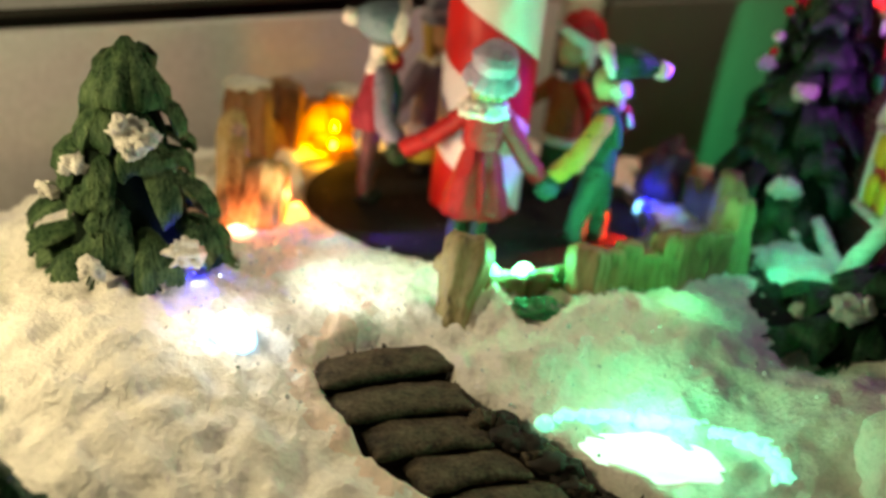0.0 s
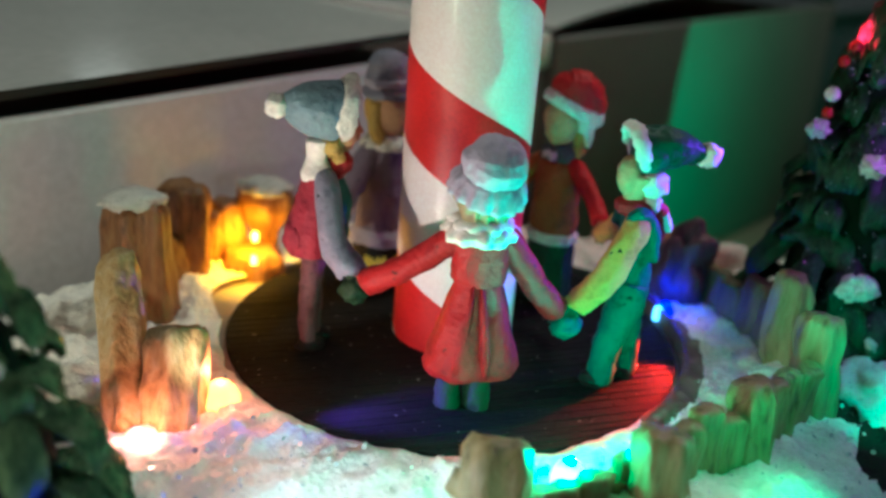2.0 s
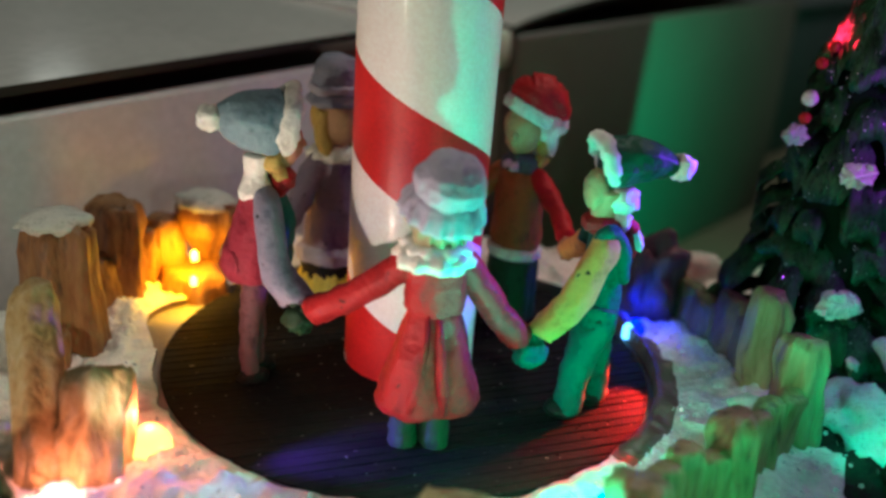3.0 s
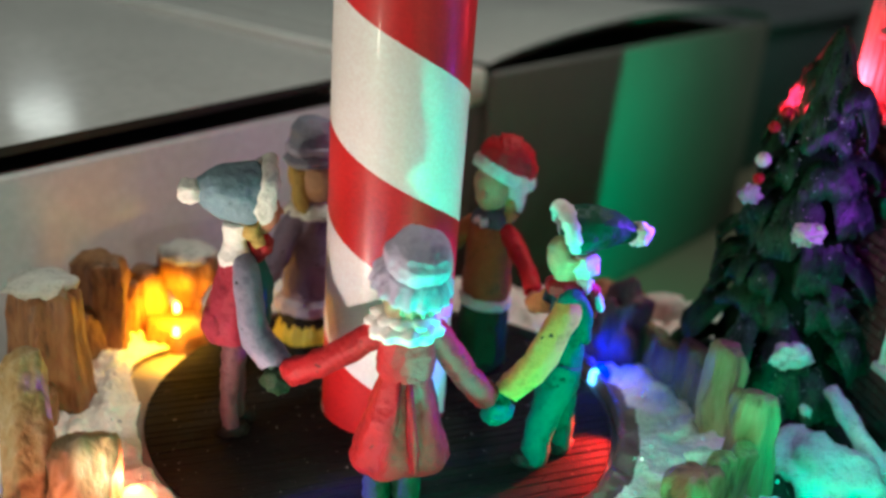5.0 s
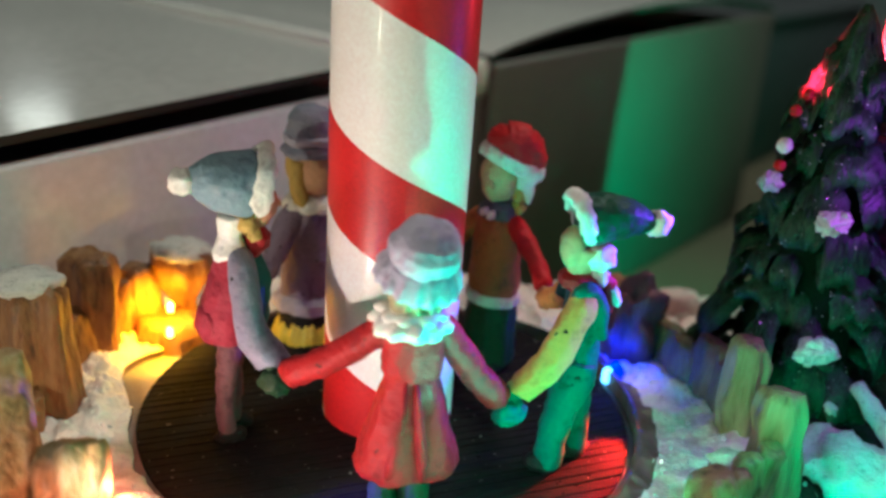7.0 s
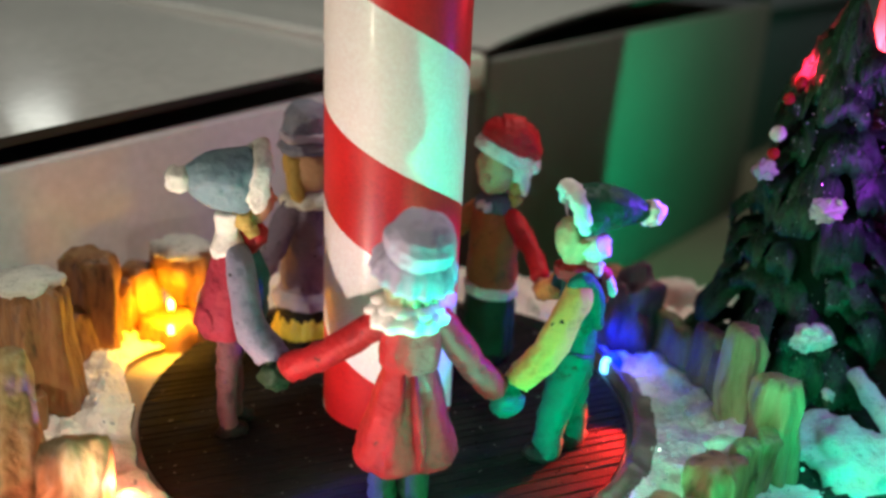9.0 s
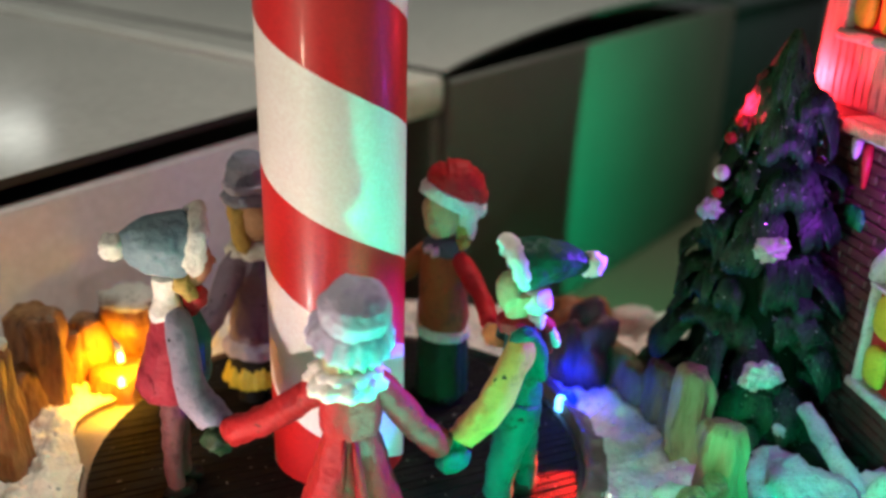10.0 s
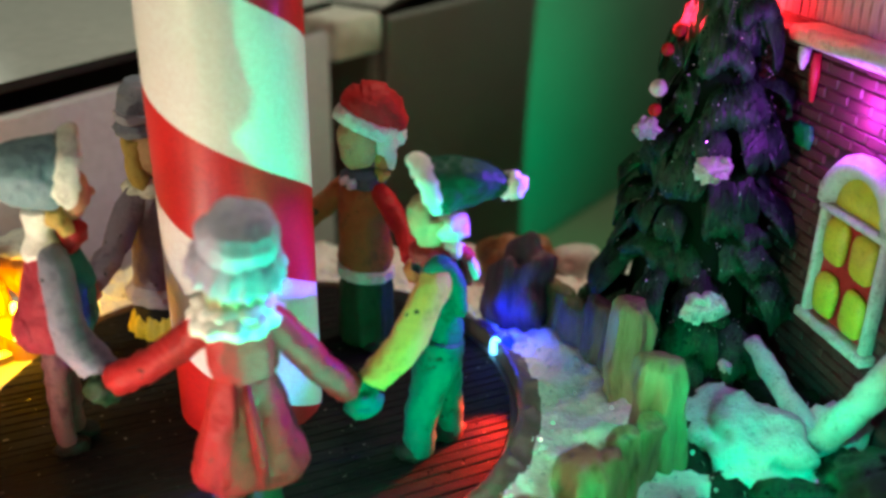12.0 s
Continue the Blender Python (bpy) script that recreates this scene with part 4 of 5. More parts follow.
def girl_santa_hat():
    mats = [M_RUST, M_DKGRN, M_WHT, M_SKIN, M_CAPRED, M_SLATE, M_BLACK, M_TEAL, M_HAIR]
    fw, rt, L = frame_at(22, 17)
    s = Shape()
    for a in (-2.6, 2.6):
        s.blob(L(a, 1, 1.4), (2.6, 3.2, 1.8), 6, 16, 10)
    s.body([(L(0, 0, 0.8), 4.8, 4.2), (L(0, 0, 1.4), 5.7, 4.9, 0.06), (L(0, 0, 7), 5.6, 4.8, 0.06), (L(0, 0, 12), 5.3, 4.6, 0.04), (L(0, 0, 16.4), 5.0, 4.3, 0.02)], rt, fw, 1, 60, 7)
    s.body([(L(0, 0, 14.6), 5.2, 4.5), (L(0, 0, 14.9), 5.9, 5.0, 0.05), (L(0, 0, 16.4), 5.9, 5.0, 0.05), (L(0, 0, 17.0), 5.0, 4.3)], rt, fw, 2, 60, 13)
    s.body([(L(0, 0, 16.4), 5.2, 4.4), (L(0, 0, 18.4), 5.7, 4.7, 0.03), (L(0, 0, 23), 5.3, 4.4, 0.02), (L(0, 0, 28), 5.4, 4.3), (L(0, 0, 31.6), 4.7, 3.8), (L(0, 0, 34), 2.8, 2.6)], rt, fw, 0, 48, 6)
    s.body([(L(0, 0, 32.0), 3.2, 3.2), (L(0, 0, 32.8), 4.2, 4.0, 0.04), (L(0, 0, 34.6), 4.1, 3.9, 0.04), (L(0, 0, 35.8), 3.0, 3.0)], rt, fw, 5, 40, 8)
    # pale bow on the scarf
    b = L(-0.6, 4.2, 33.8)
    s.blob(b + rt * 0.9 + Zv * 0.4, (1.1, 0.8, 0.9), 2, 14, 8, 0.4, 3)
    s.blob(b - rt * 0.9, (1.0, 0.8, 1.0), 2, 14, 8, 0.4, 5)
    # head, turned to the pole
    s.blob(Vector((21.2, 16.2, 40.6)), (3.7, 4.0, 5.0), 3, 24, 16, 0.06, 3)
    s.blob(Vector((18.9, 12.8, 40.0)), (0.7, 0.8, 0.8), 3, 10, 6)
    s.limb([Vector((24.4, 15.6, 42)), Vector((25.4, 15.2, 39)), Vector((25.2, 14.6, 35.6)), Vector((24.4, 14.2, 33.6))], [1.6, 1.7, 1.5, 0.8], 8, 16)
    # cap: a fur band that slopes over the brow, a soft crown falling to one side
    hz = Vector((0.42, 0.06, 0.90)).normalized()
    hx = (X - hz * hz.x).normalized()
    hy = hz.cross(hx)
    c = Vector((21.9, 16.4, 43.4))
    s.body([(c - hz * 0.6, 4.3, 4.5), (c - hz * 0.4, 5.3, 5.4, 0.03), (c + hz * 0.7, 5.6, 5.7, 0.035), (c + hz * 1.9, 5.3, 5.4, 0.03), (c + hz * 2.2, 4.5, 4.6)], hx, hy, 2, 64, 12)
    d = Vector((-1.0, 0, 0.4))
    s.body([(c + hz * 1.6, 4.9, 5.0), (c + hz * 3.2 + d * 0.1, 5.2, 5.2, 0.02), (c + hz * 4.8 + d * 0.3, 4.7, 4.8, 0.02), (c + hz * 6.1 + d * 0.5, 3.6, 3.7), (c + hz * 6.9 + d * 0.6, 1.7, 1.8)], hx, hy, 4, 48, 7)
    s.limb([c + Vector((0.8, 0.0, 3.6)), c + Vector((2.6, -0.3, 3.7)), c + Vector((4.4, -0.6, 2.7)), c + Vector((5.8, -0.9, 1.0)), c + Vector((6.3, -1.2, -0.6))], [4.4, 4.2, 3.5, 2.4, 1.4], 4, 26)
    s.blob(c + Vector((6.1, -1.4, -1.6)), 1.6, 2, 18, 12, 0.25, 3)
    s.blob(c + Vector((3.9, -1.8, -2.0)), (2.2, 2.6, 2.8), 2, 22, 12, 0.3, 4)
    s.limb([c + Vector((4.4, -2.2, -4)), c + Vector((4.9, -2.4, -6)), c + Vector((4.8, -2.6, -7.4))], [1.3, 1.0, 0.5], 2, 12)
    a = L(-4.6, 0, 31.2)
    s.limb([a + rt * 1.5, a, (a + GRIP_ES) / 2 + Vector((1.0, 0.8, 0.4)), GRIP_ES + Vector((0, 0.8, 1.6))], [1.9, 2.1, 1.9, 1.7], 4, 18)
    s.blob(GRIP_ES, (1.9, 1.9, 2.2), 3, 16, 10, 0.25, 1)
    a = L(4.6, 0, 30.8)
    s.limb([a - rt * 1.5, a, (a + GRIP_SL) / 2 - Zv, GRIP_SL], [2.0, 2.4, 2.2, 1.9], 0, 18)
    return figurine(s, mats, "figurine in a rust sweater, green skirt and red fur-trimmed cap")


def girl_lavender():
    mats = [M_MAUVE, M_BLACK, M_WHT, M_SKIN, M_LAV, M_HAIR, M_WINYEL, M_SLEEVE]
    fw, rt, L = frame_at(-14.8, 21.6)
    s = Shape()
    for a in (-2.6, 2.6):
        s.limb([L(a, 0, 0.5), L(a, 0, 4), L(a, 0, 8)], [2.6, 2.6, 2.8], 1, 18)
    s.body([(L(0, 0, 4.2), 5.6, 5.2), (L(0, 0, 4.6), 7.0, 6.4, 0.10), (L(0, 0, 6.4), 6.8, 6.2, 0.12), (L(0, 0, 9.0), 6.2, 5.6, 0.06)], rt, fw, 6, 90, 13)
    s.body([(L(0, 0, 7.8), 6.3, 5.7), (L(0, 0, 11.4), 6.3, 5.7)], rt, fw, 1, 36)
    s.body([(L(0, 0, 10.8), 6.0, 5.5), (L(0, 0, 11.2), 7.1, 6.5, 0.03), (L(0, 0, 13.2), 7.1, 6.4, 0.04), (L(0, 0, 14.6), 6.0, 5.5)], rt, fw, 4, 64, 10)
    s.body([(L(0, 0, 13.8), 6.2, 5.6), (L(0, 0, 17), 5.9, 5.3, 0.03), (L(0, 0, 22), 5.4, 4.8, 0.03), (L(0, 0, 27.5), 5.1, 4.3), (L(0, 0, 31), 4.6, 3.8), (L(0, 0, 33.5), 2.8, 2.6)], rt, fw, 0, 56, 6)
    ruffle(s, L(0, 0, 0), 5.2, 31.6, 34.6, 2, 80, count=9, ax=rt, ay=fw)
    s.blob(L(0, 1.2, 39.4), (4.0, 4.1, 4.9), 3, 24, 16, 0.06, 2)
    s.blob(L(0, -0.6, 38.8), (4.5, 4.0, 5.0), 5, 24, 14, 0.2, 4)
    for a in (-1, 1):
        s.limb([L(a * 3.6, 1.2, 42), L(a * 4.2, 1.6, 38.5), L(a * 3.7, 2.0, 35), L(a * 3.2, 2.4, 33.4)], [1.3, 1.6, 1.5, 0.8], 5, 16)
    c = L(0, -0.2, 0)
    s.body([(c + Zv * 42.6, 4.2, 4.2), (c + Zv * 42.8, 5.3, 5.3, 0.05), (c + Zv * 43.6, 5.5, 5.5, 0.06), (c + Zv * 44.6, 4.6, 4.6, 0.03)], rt, fw, 7, 60, 7)
    s.body([(c + Zv * 44.0, 4.3, 4.3), (c + Zv * 46.6, 4.6, 4.6), (c + Zv * 49.6, 4.3, 4.3), (c + Zv * 51.6, 3.1, 3.1), (c + Zv * 52.5, 1.3, 1.3)], rt, fw, 7, 40)
    s.body([(c + Zv * 44.8, 4.6, 4.6), (c + Zv * 45.2, 5.0, 5.0, 0.03), (c + Zv * 46.4, 5.0, 5.0, 0.03), (c + Zv * 46.8, 4.6, 4.6)], rt, fw, 4, 60, 15)
    for sgn, hand in ((-1, GRIP_SL), (1, GRIP_LB)):
        a = L(sgn * 4.4, 0, 30.8)
        s.limb([a - rt * sgn * 1.5, a, (a + hand) / 2 + Zv * -1, hand + Zv * 1.2], [2.1, 2.5, 2.3, 2.0], 0, 20)
        s.blob(hand, 1.9, 3, 14, 8, 0.2, sgn)
    return figurine(s, mats, "girl figurine in a mauve coat, yellow frill and lavender hat")


girl_red(), boy_maroon(), elf_green(), girl_santa_hat(), girl_lavender()

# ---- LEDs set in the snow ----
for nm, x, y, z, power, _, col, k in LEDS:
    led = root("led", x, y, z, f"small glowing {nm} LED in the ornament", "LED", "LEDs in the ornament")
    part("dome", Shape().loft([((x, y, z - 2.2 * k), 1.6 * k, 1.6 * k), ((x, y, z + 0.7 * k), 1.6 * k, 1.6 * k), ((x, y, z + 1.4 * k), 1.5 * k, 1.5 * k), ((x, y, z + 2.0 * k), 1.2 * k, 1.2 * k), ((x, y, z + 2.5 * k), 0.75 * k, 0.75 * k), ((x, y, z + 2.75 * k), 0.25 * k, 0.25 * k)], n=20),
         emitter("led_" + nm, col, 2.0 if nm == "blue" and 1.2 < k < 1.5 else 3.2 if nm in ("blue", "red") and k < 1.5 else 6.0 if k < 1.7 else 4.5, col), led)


# ---- log fence round the turntable ----
def log(name, base, top, r0, r1, m, label, seed, cap=False, flat=0.8, parent=None, group="fence posts"):
    b, t = Vector(base), Vector(top)
    side = Vector((noise.noise(Vector((seed, 1, 1))), noise.noise(Vector((1, seed, 1))), 0)) * 1.6
    pts = [b + (t - b) * k + side * math.sin(k * 3) for k in (0, 0.2, 0.4, 0.6, 0.8, 0.94, 1.0)]
    rad = [r0 * 1.1, r0, r0 * 0.97 + r1 * 0.03, (r0 + r1) / 2, r1, r1 * 0.93, r1 * 0.7]
    s = Shape().tube(pts, rad, 0, 40, flat, 0.10, 6)
    s.rough(0.9, 0.24, seed).rough(0.3, 0.7, seed)
    rt_ = root(name, *base, label, "fence post", group)
    part("log", s, m, rt_)
    if cap:
        c = Shape().blob(t + Vector((0, 0, 0.2)), (r1 * 0.86, r1 * 0.80, 1.9), 0, 20, 8, 0.4, seed)
        c.rough(0.3, 0.5, seed)
        part("snow_cap", c, M_SNOWCAP, rt_, "white snow cap")
    return rt_


POSTS = [
    # name, foot, top, radii, material, label, cap
    ("fence_post", (-1.5, -74, -4), (0.6, -62, 14.5), 3.6, 5.0, M_POST, "tan carved fence post leaning beside the steps", False),
    ("fence_post", (25, -61, -2), (24.5, -58.5, 14.5), 4.6, 4.8, M_POST, "tan carved fence post behind green LEDs", False),
    ("fence_post", (44, -47, -1), (44, -43, 14.0), 4.6, 4.6, M_POST, "tan carved fence post lit green", False),
    ("fence_post", (52, -37, -1), (52, -34.5, 9.0), 4.2, 4.4, M_POST, "short tan fence post with a snowy top", True),
    ("fence_post", (62, -30, -1), (61, -29.5, 19.5), 4.4, 4.0, M_POST, "tall tan fence post lit green", False),
    ("fence_post", (63.5, -13, -1), (63, -13.2, 20.5), 4.0, 3.6, M_POST, "tall green-lit fence post", False),
    ("log_stump", (-62, 1, -1), (-62.5, 2, 24.0), 7.6, 7.2, M_LOG, "thick brown log stump with a snow cap", True),
    ("log_stump", (-57, 22, -1), (-57.5, 22, 21.5), 5.4, 6.0, M_LOG, "brown rounded log stump", False),
    ("log_stump", (-50, 31, -1), (-50, 31, 15.0), 4.6, 4.2, M_LOG, "brown log stump lit yellow", False),
    ("log_stump", (-44, 28.5, -1), (-43.8, 27.5, 5.6), 7.6, 6.6, M_LOG, "low brown log stump holding a yellow LED", False),
    ("log_stump", (-41, 35, -1), (-41.5, 34, 17.5), 3.0, 7.2, M_LOG, "brown log stump with snow on top beside a yellow light", True),
    ("fence_post", (-54, -42, 0), (-60, -20, 21.5), 3.3, 3.6, M_CREAM, "pale tan fence post leaning back, lit red", False),
    ("fence_post", (-47.5, -41, -1), (-47.2, -33, 15.5), 4.8, 4.8, M_CREAM, "short pale tan fence post", False),
]
for i, (nm, b, t, r0, r1, m, lab, cap) in enumerate(POSTS):
    log(nm, b, t, r0, r1, m, lab, i + 2, cap)

arm = Shape().limb([(2.0, -66, 5.5), (-2.5, -65, 7.5), (-6.0, -63.5, 9.0)], [2.2, 2.0, 1.7], 0, 20).rough(0.5, 0.3, 8)
thing("fence_stub", arm, M_POST, "short tan stub of a broken rail on the fence post", "fence stub")


def stockade(a, b, n, h, m, label, seed, lean=1.5):
    """A low row of carved upright boards from a to b."""
    rg = random.Random(seed)
    a, b = Vector(a), Vector(b)
    d = (b - a).normalized()
    nrm = Vector((-d.y, d.x, 0))
    top = root("fence", *((a + b) / 2), label, "fence", "fence panels")
    w = (b - a).length / n
    for i in range(n):
        c = a + d * (w * (i + 0.5))
        hh = h * rg.uniform(0.75, 1.2)
        tilt = d * rg.uniform(-1.2, 1.2) + nrm * rg.uniform(-lean, lean)
        pts = [c + Zv * -3, c + Zv * (hh * 0.3) + tilt * 0.3, c + Zv * (hh * 0.7) + tilt * 0.7, c + Zv * (hh * 0.95) + tilt, c + Zv * hh + tilt]
        rr = w * 0.78
        sh = Shape()
        rings = []
        for k, p in enumerate(pts):
            f = (1.05, 1.0, 0.95, 0.85, 0.55)[k]
            rings.append([p + d * (rr * f * math.cos(q)) + nrm * (2.3 * f * math.sin(q) * (1 + 0.12 * math.cos(5 * q))) for q in [2 * math.pi * e / 18 for e in range(18)]])
        sh.rings(rings)
        part("board", sh.rough(0.6, 0.3, seed * 9 + i), m, top)
    return top


stockade((5, -63.5, 0), (24, -55, 0), 5, 7.6, M_POST, "low tan board fence in front of the turntable", 1)
stockade((24, -55, 0), (42, -47, 0), 4, 11.0, M_POST, "tan board fence in front of the turntable", 8)
stockade((44, -45, 0), (59, -32, 0), 4, 12.0, M_POST, "low tan board fence between taller posts", 2)
stockade((65, -10, 0), (60, 10, 0), 3, 13.0, M_OLIVE, "low brown board fence near the fir", 3)
stockade((60, 12, 0), (54, 28, 0), 2, 12.5, M_OLIVE, "low brown board fence beside the stump", 4)
stockade((-62, 8, 0), (-57, 18, 0), 2, 10.0, M_LOG, "low brown boards between log stumps", 5)
stockade((-54, 26, 0), (-46, 33, 0), 4, 12.0, M_LOG, "low brown boards lit yellow", 6)
stockade((-62, -6, 0), (-60, -16, 0), 2, 9.0, M_LOG, "low brown boards behind the leaning post", 7)

rk = Shape().blob((53, 17.5, 4), (6.8, 5.4, 13.5), 0, 36, 24, 0.5, 3).rough(0.8, 0.2, 2)
thing("rock", rk, M_STUMPLIT, "brown lumpy stump with the blue LED's violet put into its colour", "stump")
rk = Shape().blob((58, 38, 4), (9, 6, 6.5), 0, 22, 12, 0.4, 5).rough(0.8, 0.2, 4)
thing("rock", rk, M_LOG, "brown lumpy rock at the back of the snow", "rock")
rk = Shape().blob((72, 39, 3), (7, 5, 3.6), 0, 20, 10, 0.4, 6).rough(0.5, 0.3, 5)
thing("snow_lump", rk, M_SNOWCAP, "small lump of snow at the back edge", "snow")
rk = Shape().blob((77.5, -29, 1.5), (9.5, 12.5, 6.2), 0, 48, 28, 0.4, 8).rough(0.8, 0.3, 6).rough(0.6, 0.9, 2)
thing("snow_lump", rk, M_SNOWCAP, "rough snow mound at the foot of the fir", "snow")
rk = Shape().blob((77, -105, -1), (11, 12, 12.5), 0, 30, 16, 0.3, 14).rough(0.8, 0.25, 9)
thing("snow_lump", rk, M_SNOW, "large rounded snow mound in front of the fir bush", "snow")
rk = Shape().blob((15.5, -68.5, 3.2), (4.6, 3.2, 2.4), 0, 30, 18, 0.5, 9).rough(0.5, 0.4, 6)
# Stalk added out of view under the white fill LED.
thing("fill_led_stalk", Shape().tube([(-118, -124, -14), (-118, -124, 20), (-118, -124, 43)], [1.4, 1.1, 0.9], 0, 10), M_TRUNK, "thin dark unseen stalk, added at the front to carry a fill LED", "stalk")
thing("holly_bush", rk, M_HOLLY, "small green bush at the foot of the fence", "bush")
rk = Shape().blob((30, -66, 3.4), (3.0, 2.2, 1.9), 0, 22, 14, 0.5, 10).rough(0.4, 0.4, 6)
thing("pebble", rk, M_LOG, "small reddish brown rock by the fence", "rock")


# ---- steps ----
STEPS = [(-12.8, -88.2, -2.0, 26), (-8.5, -96.2, -4.0, 24), (-3.0, -102.6, -6.0, 21), (4.0, -107.4, -8.0, 20), (11, -112, -10.0, 20), (19, -117, -12.0, 20)]
st = root("stairs", -11, -86, -8, "weathered dark brown garden steps down through the snow", "stairs")
for i, (x, y, z, w) in enumerate(STEPS):
    ang = radians((29, 24, 24, 27, 28, 28)[i])
    turn = Matrix.Rotation(ang, 3, "Z")
    sh = Shape()
    prof = [(-4.2, -0.9), (-4.6, 0.0), (-3.8, 0.9), (0, 1.25), (3.8, 0.9), (4.4, 0.0), (4.0, -0.9)]
    sh.rings([[Vector((x, y, z)) + turn @ Vector((w * k, yy * (1 - 0.5 * abs(k) ** 3) - 6.0 * k * k, zz * (1 - 0.8 * abs(2 * k) ** 8))) for yy, zz in prof] for k in [-0.5 + e / 16 for e in range(17)]])
    sh.rough(0.5, 0.3, i + 50)
    part("tread", sh, M_STEP, st)
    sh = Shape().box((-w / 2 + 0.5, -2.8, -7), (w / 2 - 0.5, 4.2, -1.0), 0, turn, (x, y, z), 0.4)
    part("riser", sh.rough(0.3, 0.3, i), M_STEPDARK, st, "riser with the gap's shade in its colour")
eg = root("stone_edging", 16, -107, -12, "dark rough stones edging the steps", "edging")
for i in range(13):
    k = i / 12
    c = Vector((7 + 26 * k, -97 - 15 * k, -5.0 - 8 * k)) + Vector((rng.uniform(-1.2, 1.2), rng.uniform(-1.2, 1.2), rng.uniform(-0.6, 0.6)))
    sh = Shape().blob(c, (rng.uniform(2.2, 3.6), rng.uniform(2.0, 3.0), rng.uniform(1.8, 2.8)), 0, 18, 10, 0.5, i).rough(0.7, 0.45, i)
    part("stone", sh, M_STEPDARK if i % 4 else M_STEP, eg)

# ---- frozen pond; the light from within is put in as emission of ice and rim ----
pond = root("frozen_pond", 37, -98, -8, "pale frozen pond glowing cyan from below", "pond")
ice = Shape().loft([((37, -100, -9), 15, 6.4, 0.05), ((37, -100, -6.6), 14.5, 6.0, 0.07), ((37, -100, -6.1), 12, 4.6, 0.08)], X, Y, 0, 48, 0, 5).rough(0.5, 0.2, 3)
ice.v = [(x, y, z + 0.8) for x, y, z in ice.v]
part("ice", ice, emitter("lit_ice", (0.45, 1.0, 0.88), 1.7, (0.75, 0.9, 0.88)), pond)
arc = [(35 + 21 * math.cos(q), -103.5 + 12 * math.sin(q), ground(35 + 21 * math.cos(q), -103.5 + 12 * math.sin(q)) + 0.5) for q in [radians(a) for a in range(165, -16, -6)]]
rim_glow = emitter("rim_glow", (0.16, 1.0, 0.80), 1.5, (0.6, 0.9, 0.85))
# Emitting chunks added in place of the cyan arc of light on the rim.
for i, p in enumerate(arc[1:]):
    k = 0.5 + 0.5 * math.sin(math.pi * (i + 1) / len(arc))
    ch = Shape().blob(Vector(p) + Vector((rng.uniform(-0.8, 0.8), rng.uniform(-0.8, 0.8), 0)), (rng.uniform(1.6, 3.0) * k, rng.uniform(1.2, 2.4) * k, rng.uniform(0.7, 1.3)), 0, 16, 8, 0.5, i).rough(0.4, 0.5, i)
    part("rim_glow_chunk", ch, rim_glow, pond, "chunk added to emit the cyan glow of the pond's edge")


